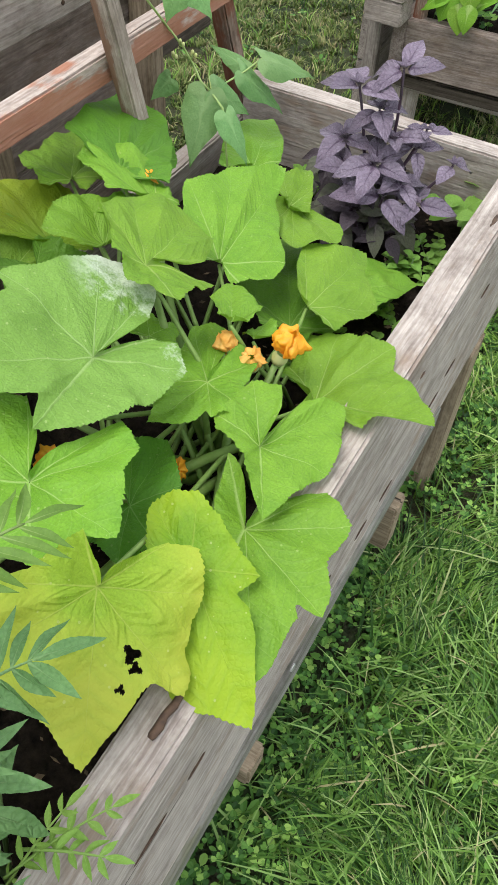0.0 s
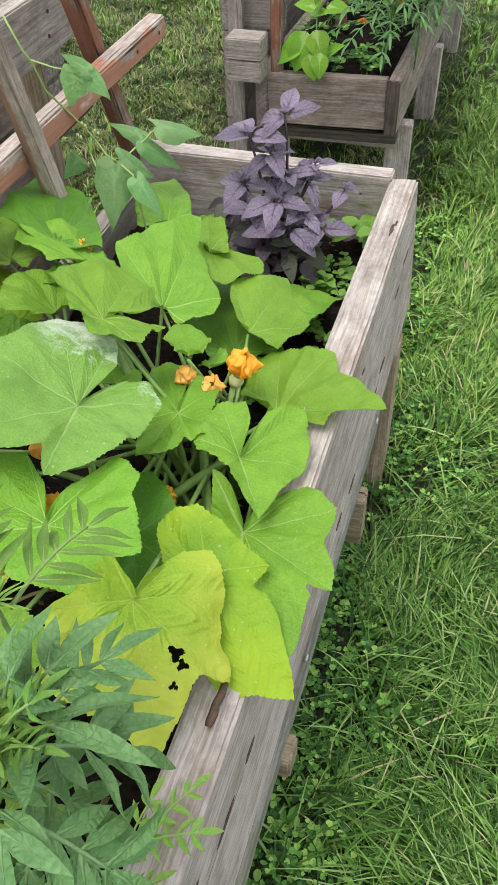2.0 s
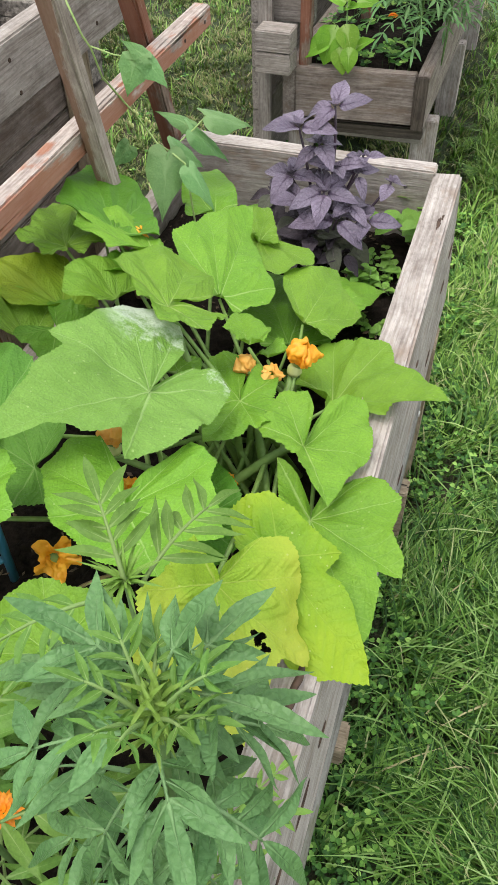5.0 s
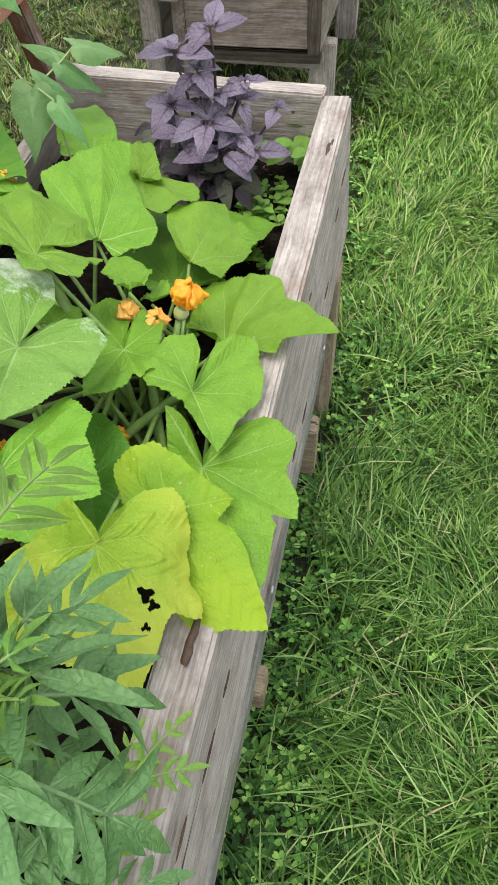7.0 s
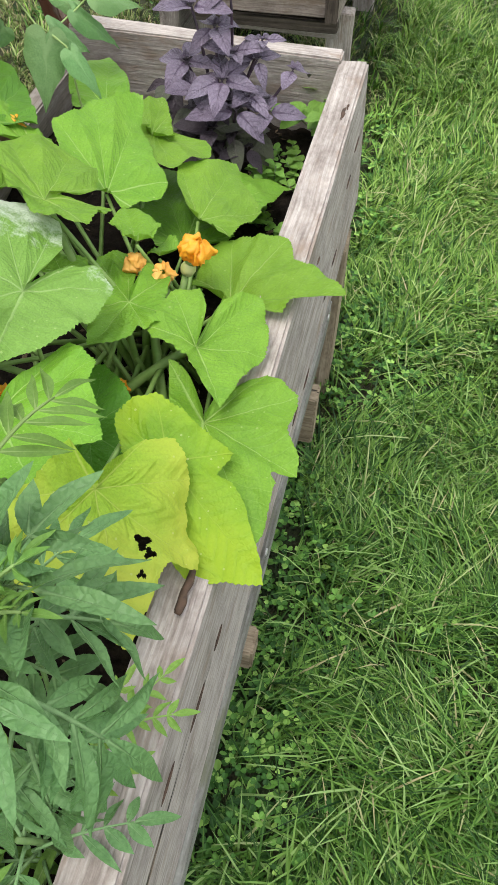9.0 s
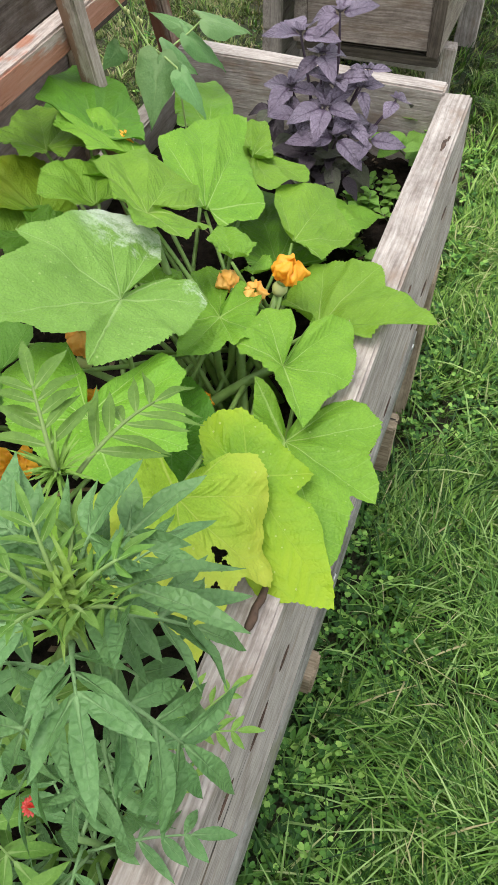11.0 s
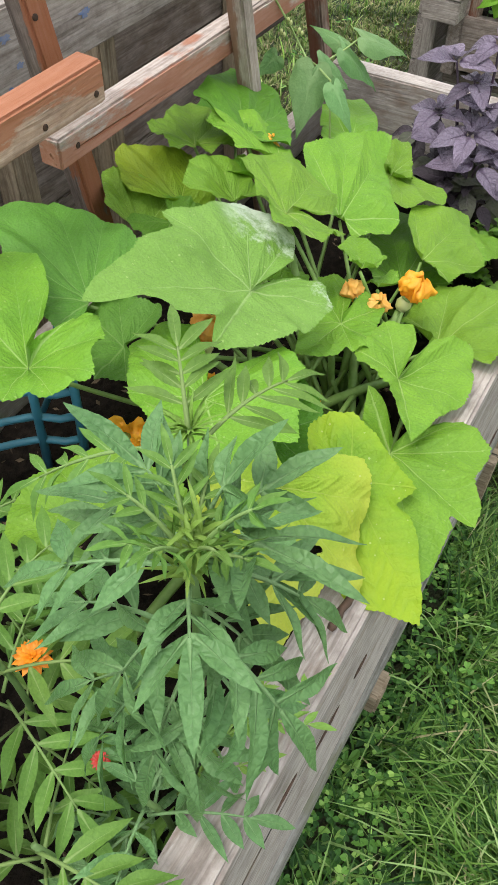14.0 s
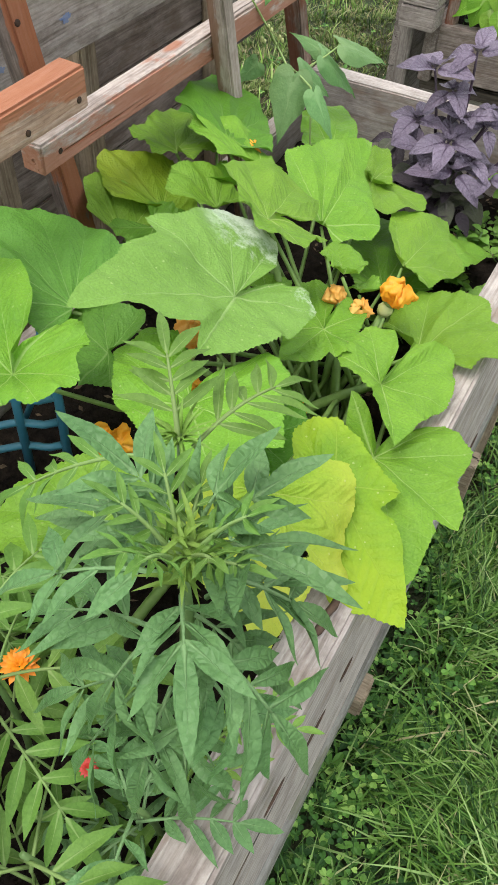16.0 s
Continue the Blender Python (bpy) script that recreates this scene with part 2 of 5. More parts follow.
BEAN = leaf_material("bean_leaf_green", (0.17, 0.33, 0.12), (0.12, 0.26, 0.085), (0.26, 0.42, 0.18), quilt=0.9, mottle=0.1)
BASIL = leaf_material("purple_basil_leaf", (0.235, 0.195, 0.265), (0.11, 0.085, 0.125), (0.07, 0.045, 0.08), trans=0.06, rough=0.36, quilt=2.0, mottle=0.2, pale=0.75)
# purple basil darkened in its colour to stand for shade inside the bush
BASIL_DARK = leaf_material("shaded_basil_leaf", (0.075, 0.06, 0.075), (0.035, 0.028, 0.033), (0.07, 0.05, 0.07), trans=0.05, rough=0.45)
BASIL_OLD = leaf_material("greenish_basil_leaf", (0.12, 0.14, 0.085), (0.085, 0.08, 0.075), (0.2, 0.17, 0.17), trans=0.12)
MARI = leaf_material("marigold_leaf_green", (0.145, 0.285, 0.105), (0.07, 0.165, 0.056), (0.26, 0.42, 0.19), rough=0.42, quilt=1.5, ribs=False, mottle=0.15, pale=0.5)
MARI_YOUNG = leaf_material("marigold_leaf_young", (0.20, 0.345, 0.065), (0.155, 0.29, 0.05), (0.28, 0.42, 0.12), rough=0.5, quilt=0.4, ribs=False)
MARI_LIGHT = leaf_material("marigold_leaf_light", (0.135, 0.27, 0.05), (0.085, 0.19, 0.033), (0.3, 0.42, 0.16), rough=0.52, quilt=0.6, ribs=False)
WEED = leaf_material("weed_leaf_green", (0.20, 0.38, 0.07), (0.14, 0.30, 0.05), (0.22, 0.38, 0.1), ribs=False)


def plain(name, lo, hi, scale, rough=0.6, bumpy=0.3, trans=0.0, dist=0.002):
    m, nt, b = material(name)
    f = noise_tex(nt, coords(nt, (scale, scale, scale)), 1.0, 6, 0.65)
    col = ramp(nt, f, [(0.32, lo), (0.68, hi)])
    nt.links.new(col, b.inputs["Base Color"])
    b.inputs["Roughness"].default_value = rough
    if bumpy:
        bump(nt, b, f, bumpy, dist)
    if trans:
        tr = nt.nodes.new("ShaderNodeBsdfTranslucent")
        nt.links.new(col, tr.inputs[0])
        mix = nt.nodes.new("ShaderNodeMixShader")
        mix.inputs[0].default_value = trans
        nt.links.new(b.outputs[0], mix.inputs[1])
        nt.links.new(tr.outputs[0], mix.inputs[2])
        nt.links.new(mix.outputs[0], nt.nodes["Material Output"].inputs[0])
    return m


SOIL = plain("dark_potting_soil", (0.004, 0.0034, 0.0028), (0.024, 0.018, 0.0135), 90, 0.95, 1.0, dist=0.008)
SOIL.node_tree.nodes["Principled BSDF"].inputs["Specular IOR Level"].default_value = 0.1
STEM = plain("squash_stalk_green", (0.14, 0.25, 0.05), (0.24, 0.37, 0.10), 40, 0.5, 0.2)
STEM_MARI = plain("marigold_stalk_green", (0.09, 0.17, 0.045), (0.15, 0.25, 0.08), 60, 0.5, 0.1)
STEM_BASIL = plain("dark_purple_stalk", (0.035, 0.02, 0.035), (0.08, 0.045, 0.075), 60, 0.5, 0.1)
STEM_BEAN = plain("bean_vine_stalk", (0.24, 0.36, 0.10), (0.34, 0.46, 0.16), 60, 0.5, 0.1)
PETAL = plain("orange_squash_petal", (0.88, 0.34, 0.012), (1.0, 0.56, 0.05), 70, 0.45, 0.3, 0.3)
PETAL_DEEP = plain("deep_orange_marigold_petal", (0.78, 0.20, 0.006), (0.95, 0.40, 0.02), 70, 0.5, 0.3, 0.25)
PETAL_PALE = plain("faded_apricot_petal", (0.90, 0.40, 0.05), (0.96, 0.62, 0.17), 60, 0.55, 0.3, 0.3)
FRUIT = plain("pale_young_squash_skin", (0.40, 0.46, 0.15), (0.55, 0.58, 0.27), 35, 0.4, 0.1)
TEAL = plain("teal_plastic", (0.045, 0.20, 0.28), (0.06, 0.25, 0.34), 30, 0.4, 0.05)
BLUE = plain("blue_plastic", (0.03, 0.15, 0.36), (0.05, 0.20, 0.42), 12, 0.4, 0.05)
BLUE_PAINT = plain("faded_blue_paint", (0.22, 0.24, 0.30), (0.10, 0.17, 0.36), 120, 0.7, 0.2)
CONCRETE = plain("rough_concrete", (0.06, 0.052, 0.045), (0.33, 0.295, 0.255), 120, 0.95, 1.0, dist=0.004)
BARK = plain("dry_brown_twig", (0.03, 0.018, 0.012), (0.10, 0.058, 0.036), 90, 0.8, 0.5)
STEEL = plain("galvanised_steel", (0.55, 0.55, 0.55), (0.7, 0.7, 0.7), 200, 0.35, 0.0)
STEEL.node_tree.nodes["Principled BSDF"].inputs["Metallic"].default_value = 0.9
HOLE = plain("screw_hole_rust", (0.02, 0.012, 0.008), (0.06, 0.03, 0.015), 200, 0.9, 0.0)
DRYLEAF = plain("dry_straw", (0.22, 0.16, 0.07), (0.36, 0.28, 0.14), 40, 0.8, 0.2)
CRUMB = plain("brown_leaf_crumbs", (0.04, 0.028, 0.017), (0.17, 0.12, 0.07), 60, 0.9, 0.2)
RED = plain("dark_red_petal", (0.35, 0.02, 0.015), (0.5, 0.04, 0.02), 60, 0.5, 0.1)


def ground_material():
    m, nt, b = material("lawn_ground")
    vec = coords(nt, (1, 1, 1), offset=False)
    broad = noise_tex(nt, vec, 1.6, 4)
    mid = noise_tex(nt, vec, 14, 5, 0.7)
    fine = noise_tex(nt, vec, 160, 4, 0.7)
    green = ramp(nt, fine, [(0.3, (0.009, 0.019, 0.005)), (0.7, (0.036, 0.064, 0.015))])
    earth = ramp(nt, fine, [(0.3, (0.022, 0.018, 0.01)), (0.7, (0.10, 0.078, 0.04))])
    mask = ramp(nt, calc(nt, "ADD", calc(nt, "MULTIPLY", broad, 0.5), calc(nt, "MULTIPLY", mid, 0.5)), [(0.47, (0, 0, 0)), (0.62, (1, 1, 1))])
    nt.links.new(blend(nt, mask, green, earth), b.inputs["Base Color"])
    b.inputs["Roughness"].default_value = 0.95
    bump(nt, b, fine, 0.8, 0.01)
    return m


def blade_material(name, stops):
    m, nt, b = material(name)
    geo = nt.nodes.new("ShaderNodeNewGeometry")
    col = ramp(nt, geo.outputs["Random Per Island"], stops)
    nt.links.new(col, b.inputs["Base Color"])
    b.inputs["Roughness"].default_value = 0.5
    b.inputs["Specular IOR Level"].default_value = 0.25
    tr = nt.nodes.new("ShaderNodeBsdfTranslucent")
    nt.links.new(col, tr.inputs[0])
    mix = nt.nodes.new("ShaderNodeMixShader")
    mix.inputs[0].default_value = 0.15
    nt.links.new(b.outputs[0], mix.inputs[1])
    nt.links.new(tr.outputs[0], mix.inputs[2])
    nt.links.new(mix.outputs[0], nt.nodes["Material Output"].inputs[0])
    return m


def clover_material():
    m, nt, b = material("clover_leaf")
    geo = nt.nodes.new("ShaderNodeNewGeometry")
    col = ramp(nt, geo.outputs["Random Per Island"], [(0.0, (0.018, 0.065, 0.011)), (0.4, (0.055, 0.16, 0.025)), (0.78, (0.145, 0.32, 0.052)), (1.0, (0.31, 0.50, 0.11))])
    nt.links.new(col, b.inputs["Base Color"])
    b.inputs["Roughness"].default_value = 0.55
    b.inputs["Specular IOR Level"].default_value = 0.25
    return m


GROUND, CLOVER = ground_material(), clover_material()
BLADE = blade_material("grass_blade", [(0.0, (0.022, 0.07, 0.012)), (0.36, (0.10, 0.225, 0.03)), (0.72, (0.24, 0.405, 0.068)), (0.92, (0.38, 0.52, 0.17)), (1.0, (0.48, 0.42, 0.24))])
BLADE_LONG = blade_material("long_grass_blade", [(0.0, (0.012, 0.044, 0.008)), (0.36, (0.06, 0.155, 0.022)), (0.72, (0.16, 0.30, 0.054)), (0.95, (0.28, 0.425, 0.145)), (1.0, (0.42, 0.38, 0.2))])
BLADE_DRY = blade_material("mown_grass_blade", [(0.0, (0.06, 0.09, 0.02)), (0.4, (0.13, 0.20, 0.045)), (0.7, (0.22, 0.28, 0.085)), (1.0, (0.40, 0.32, 0.19))])


# ---- builders ----
def thing(name, at, label, category, group="", kind=""):
    e = new(name)
    e.location = at
    e.empty_display_size = 0.05
    return tagged(e, label, category, group, kind)


def mesh_of(bm, mat, smooth=True):
    me = bpy.data.meshes.new("mesh")
    bm.normal_update()
    bm.to_mesh(me)
    bm.free()
    me.materials.append(mat)
    if smooth:
        for p in me.polygons:
            p.use_smooth = True
    return me


def world_of(ob):
    m = ob.matrix_basis.copy()
    while ob.parent:
        ob = ob.parent
        m = ob.matrix_basis @ m
    return m


def part(name, bm, mat, parent=None, label="", m=None, smooth=True):
    """One mesh; m is its pose in the world, whatever its parent is."""
    me = bm if isinstance(bm, bpy.types.Mesh) else mesh_of(bm, mat, smooth)
    me.name = name
    ob = new(name, me)
    m = m or Matrix()
    if parent:
        ob.parent = parent
        ob.matrix_basis = world_of(parent).inverted() @ m
    else:
        ob.matrix_basis = m
    return tagged(ob, label)


def board_bm(length, width, thick, bevel=0.003, warp=0.0, seed=0, cuts=14):
    """A worn plank along x, its middle at the origin; width along y, thickness along z."""
    bm = bmesh.new()
    bmesh.ops.create_cube(bm, size=1, matrix=Matrix.Diagonal((length, width, thick, 1)))
    if bevel:
        bmesh.ops.bevel(bm, geom=bm.edges[:], offset=bevel, segments=2, affect="EDGES")
    for i in range(1, cuts):
        x = -length / 2 + length * i / cuts
        bmesh.ops.bisect_plane(bm, geom=bm.verts[:] + bm.edges[:] + bm.faces[:], plane_co=(x, 0, 0), plane_no=(1, 0, 0))
    for v in bm.verts:
        p = Vector((v.co.x * 5 + seed * 7.3, v.co.y * 20, v.co.z * 20))
        n = noise.noise_vector(p)
        v.co.y += n.y * 0.0018 + warp * math.sin(v.co.x * 2.1 + seed)
        v.co.z += n.z * 0.0015
    return bm


def beam(name, a, b, width, thick, mat, parent=None, label="", up=(0, 0, 1), seed=0, bevel=0.003, warp=0.0, cuts=14):
    """A board from a to b; its thickness lies along up as nearly as may be."""
    a, b = Vector(a), Vector(b)
    x = (b - a).normalized()
    y = Vector(up).cross(x).normalized()
    z = x.cross(y)
    m = Matrix((x, y, z)).transposed().to_4x4()
    m.translation = (a + b) / 2
    return part(name, board_bm((b - a).length, width, thick, bevel, warp, seed, cuts), mat, parent, label, m, smooth=False)


def tube_bm(points, radii, sides=7, bm=None):
    """A stalk through the points, its ends closed."""
    bm = bm or bmesh.new()
    pts = [Vector(p) for p in points]
    rings = []
    side = Vector((0.31, 0.77, 0.55))
    for i, p in enumerate(pts):
        d = (pts[min(i + 1, len(pts) - 1)] - pts[max(i - 1, 0)]).normalized()
        s = (side - d * side.dot(d)).normalized()
        t = d.cross(s)
        r = radii[i] if isinstance(radii, (list, tuple)) else radii
        rings.append([bm.verts.new(p + (s * math.cos(k * math.tau / sides) + t * math.sin(k * math.tau / sides)) * r) for k in range(sides)])
    for a, b in zip(rings, rings[1:]):
        for k in range(sides):
            bm.faces.new((a[k], a[(k + 1) % sides], b[(k + 1) % sides], b[k]))
    bm.faces.new(rings[0][::-1])
    bm.faces.new(rings[-1])
    return bm


def arc(a, b, lift, n=9, side=(0, 0, 0)):
    """Points from a to b on a curve that rises by lift in the middle."""
    a, b, s = Vector(a), Vector(b), Vector(side)
    return [a.lerp(b, i / (n - 1)) + (Vector((0, 0, lift)) + s) * (4 * (i / (n - 1)) * (1 - i / (n - 1))) for i in range(n)]


def lathe_bm(profile, sides=16, bm=None, m=None):
    """A turned body: (radius, height) pairs from the foot up."""
    bm = bm or bmesh.new()
    m = m or Matrix()
    rings = [[bm.verts.new(m @ Vector((r * math.cos(k * math.tau / sides), r * math.sin(k * math.tau / sides), z))) for k in range(sides)] for r, z in profile]
    for a, b in zip(rings, rings[1:]):
        for k in range(sides):
            bm.faces.new((a[k], a[(k + 1) % sides], b[(k + 1) % sides], b[k]))
    bm.faces.new(rings[0][::-1])
    bm.faces.new(rings[-1])
    return bm


def lance_bm(bm, base, along, normal, length, width, curl=0.15, fold=0.25, teeth=0.0, n=7, shape=0.85, heart=0.0, pointed=0.8):
    """A simple pointed leaf laid into bm, with its midrib sunk and its tip bent down."""
    uv = bm.loops.layers.uv.verify()
    x = Vector(along).normalized()
    z = Vector(normal)
    z = (z - x * z.dot(x)).normalized()
    y = z.cross(x)
    rows = []
    for i in range(n + 1):
        s = i / n
        w = width / 2 * (math.sin(math.pi * min(s ** shape, 1.0)) ** pointed if 0 < s < 1 else 0.02)
        if teeth and i % 2:
            w *= 1 - teeth
        row = []
        for k in (-2, -1, 0, 1, 2):
            f = k / 2
            back = -heart * length * abs(f) * (1 - s) ** 2
            p = Vector(base) + x * (s * length + back) + y * (w * f) + z * (abs(w * f) * fold * 2 - curl * length * s * s - 0.02 * length * math.sin(s * 9) * abs(f))
            row.append((bm.verts.new(p), (f * 0.5 * (0.3 + s), s)))
        rows.append(row)
    for a, b in zip(rows, rows[1:]):
        for k in range(4):
            quad = (a[k], a[k + 1], b[k + 1], b[k])
            f = bm.faces.new([q[0] for q in quad])
            for loop, q in zip(f.loops, quad):
                loop[uv].uv = q[1]
    return bm


# ---- ground ----
def ground_height(x, y):
    rise = min(max((y - 0.35) / 0.7, 0), 1)
    return 0.05 * rise * rise * (3 - 2 * rise) + 0.012 * noise.noise(Vector((x * 2.3, y * 2.3, 0))) - 0.01


def ground_bm():
    bm = bmesh.new()
    xs = [-400, -100, -30, -10, -5] + [-3 + 0.12 * i for i in range(50)] + [4, 8, 25, 100, 400]
    ys = [-400, -100, -30, -8, -4] + [-2 + 0.12 * i for i in range(62)] + [8, 20, 60, 150, 400]
    grid = [[bm.verts.new((x, y, ground_height(x, y))) for x in xs] for y in ys]
    for a, b in zip(grid, grid[1:]):
        for i in range(len(xs) - 1):
            bm.faces.new((a[i], a[i + 1], b[i + 1], b[i]))
    return bm


tagged(part("ground", ground_bm(), GROUND), "patchy lawn ground with bare brown earth", "ground", kind="structure")


def blades(name, count, area, low, high, wide, keep, label, seed, mat=BLADE, per=18, spread=0.011):
    """Grass blades as one mesh: each a bent tapered strip."""
    rng = np.random.default_rng(seed)
    # blades stand in tufts that fan out and lean one way
    tufts = count // per
    tx, ty = rng.uniform(area[0], area[1], tufts), rng.uniform(area[2], area[3], tufts)
    lean = np.array([6 * noise.noise(Vector((a * 3.1, b * 3.1, 3.3))) for a, b in zip(tx, ty)])
    stout = rng.uniform(0.65, 1.25, tufts)
    pick = rng.integers(0, tufts, count)
    fan = rng.uniform(0, math.tau, count)
    out = np.abs(rng.normal(0, spread, count))
    x, y = tx[pick] + np.cos(fan) * out, ty[pick] + np.sin(fan) * out
    ok = np.array([keep(a, b, c) for a, b, c in zip(x, y, rng.random(count))])
    # the sward thins out towards its outer edges
    room = np.minimum(area[1] - x, area[3] - y)
    if area[0] < -0.5:
        room = np.minimum(room, x - area[0])
    if area[2] < -0.5:
        room = np.minimum(room, y - area[2])
    ok &= rng.random(count) < np.clip(room / 0.5, 0, 1)
    x, y, pick, fan = x[ok], y[ok], pick[ok], fan[ok]
    n = len(x)
    z = np.array([ground_height(a, b) for a, b in zip(x, y)])
    turn = np.where(rng.random(n) < 0.6, lean[pick] + rng.normal(0, 0.55, n), fan + rng.normal(0, 0.4, n))
    size = rng.uniform(low, high, n) * rng.uniform(0.6, 1.2, n) * stout[pick]
    bend = rng.uniform(0.35, 1.15, n)
    w = wide * rng.uniform(0.6, 1.3, n)
    dx, dy = np.cos(turn), np.sin(turn)
    rows = []
    for s, k in ((0, 0.8), (0.4, 1.0), (0.75, 0.7), (1.0, 0.08)):
        out = size * s * s * bend * 0.9
        up = size * s * (1 - 0.42 * bend * s)
        for sgn in (-1, 1):
            rows.append(np.stack([x + dx * out - dy * w * k * sgn / 2, y + dy * out + dx * w * k * sgn / 2, z + up], 1))
    verts = np.stack(rows, 1).reshape(-1, 3)
    base = np.arange(n)[:, None, None] * 8
    quads = np.array([[0, 1, 3, 2], [2, 3, 5, 4], [4, 5, 7, 6]])[None]
    faces = (base + quads).reshape(-1, 4)
    me = bpy.data.meshes.new(name)
    me.vertices.add(len(verts))
    me.vertices.foreach_set("co", verts.ravel())
    me.loops.add(faces.size)
    me.loops.foreach_set("vertex_index", faces.ravel().astype(np.int32))
    me.polygons.add(len(faces))
    me.polygons.foreach_set("loop_start", np.arange(0, faces.size, 4, dtype=np.int32))
    me.update(calc_edges=True)
    me.materials.append(mat)
    ob = new(name, me)
    return tagged(ob, label, "grass", kind="stuff")


def under_bed(x, y):
    return -0.56 < x < 0.0 and -2.45 < y < 0.0


def thin_near_bed(x, y, r):
    if under_bed(x, y):
        return False
    if y < 0.1 and 0 <= x < 0.45:
        return r < 0.10 + 2.1 * x + 0.55 * noise.noise(Vector((x * 6, y * 6, 2.0)))
    bare = noise.noise(Vector((x * 1.7, y * 1.7, 9.0)))
    if x < -0.1 and 0 < y < 3.2 and x > -2.2:
        return r < (0.14 if bare < 0.1 else 0.05)
    return r < (1.0 if bare < 0.2 else 0.4)


blades("long_grass", 120000, (0.0, 1.4, -1.75, 0.15), 0.05, 0.145, 0.0034, thin_near_bed, "long dark green grass bent over in tufts", 1, BLADE_LONG)
blades("lawn_grass", 130000, (0.0, 1.5, -0.5, 1.9), 0.035, 0.105, 0.0038, thin_near_bed, "green lawn grass bent in tufts", 7)
blades("short_grass", 170000, (-2.6, 2.2, 0.2, 4.6), 0.035, 0.085, 0.0046, thin_near_bed, "short patchy lawn grass with bare spots", 2)


blades("mown_grass", 175000, (-2.2, 0.1, 0.05, 3.2), 0.012, 0.036, 0.0038, lambda x, y, r: not under_bed(x, y) and r < (0.95 if noise.noise(Vector((x * 2.1, y * 2.1, 9.0))) < 0.12 else 0.4), "short mown lawn grass with brown thatch", 3, BLADE_DRY)


blades("outer_grass", 75000, (-4.6, 4.6, -4.2, 6.6), 0.04, 0.09, 0.008, lambda x, y, r: not (-2.0 < x < 1.0 and -1.2 < y < 2.9), "lawn grass round the planters", 4)


def clover_patch(name, count, area, keep, low, high, label, seed, mat, broad=0.0):
    """Low weeds: trefoils of notched leaflets on thin stalks, and a few rosettes of broad oval leaves."""
    rng = random.Random(seed)
    verts, faces = [], []

    def leaflet(foot, a, length, width, tilt, notch):
        d = Vector((math.cos(a), math.sin(a), tilt))
        s = Vector((-math.sin(a), math.cos(a), rng.uniform(-0.25, 0.25)))
        i = len(verts)
        for along, across, dip in ((0, 0, 0), (0.35, 0.42, 0.10), (0.75, 0.5, 0.12), (1.0, 0.26, 0.04), (1 - notch, 0, -0.06), (1.0, -0.26, 0.04), (0.75, -0.5, 0.12), (0.35, -0.42, 0.10)):
            verts.append(foot + d * (along * length) + s * (across * width) + Vector((0, 0, dip * width)))
        verts.append(foot + d * (0.5 * length) - Vector((0, 0, 0.02 * width)))
        faces.extend((i + 8, i + k, i + (k + 1) % 8) for k in range(8))

    for _ in range(count):
        x, y = rng.uniform(area[0], area[1]), rng.uniform(area[2], area[3])
        if not keep(x, y, rng.random()):
            continue
        z0 = area[4] if len(area) > 4 else ground_height(x, y)
        r = rng.uniform(low, high)
        a = rng.uniform(0, math.tau)
        if rng.random() < broad:
            for k in range(rng.randint(3, 6)):
                b = a + k * 1.3 + rng.uniform(-0.3, 0.3)
                foot = Vector((x + math.cos(b) * r * 0.8, y + math.sin(b) * r * 0.8, z0 + rng.uniform(0.012, 0.03)))
                leaflet(foot, b, r * rng.uniform(2.2, 3.8), r * rng.uniform(1.5, 2.2), rng.uniform(-0.1, 0.5), -0.08)
            continue
        foot = Vector((x, y, z0 + rng.uniform(0.012, 0.06)))
        i = len(verts)
        verts.extend((Vector((x - 0.0006, y, z0)), Vector((x + 0.0006, y, z0)), foot))
        faces.append((i, i + 1, i + 2))
        for k in range(3):
            leaflet(foot, a + k * math.tau / 3 + rng.uniform(-0.2, 0.2), r * 1.7, r * 1.6, rng.uniform(-0.15, 0.4), 0.12)
    me = bpy.data.meshes.new(name)
    me.from_pydata(verts, [], faces)
    me.materials.append(mat)
    ob = new(name, me)
    return tagged(ob, label, "weeds", kind="stuff")


clover_patch("ground_clover", 11500, (-0.14, 0.75, -1.5, 0.9), lambda x, y, r: r < math.exp(-max(x, 0) * 3.6) * (1 if y < 0.25 else 0.35) * max(0.5, 0.95 + 1.6 * noise.noise(Vector((x * 7, y * 7, 4.0)))), 0.0034, 0.0074, "low clover and ground ivy beside the planter", 5, CLOVER, 0.22)
clover_patch("lawn_weeds", 2600, (-1.6, 1.4, 0.2, 3.2), lambda x, y, r: r < (0.5 if x > 0 else 0.12) and not under_bed(x, y), 0.0045, 0.008, "small round weeds scattered in the lawn", 6, CLOVER, 0.15)


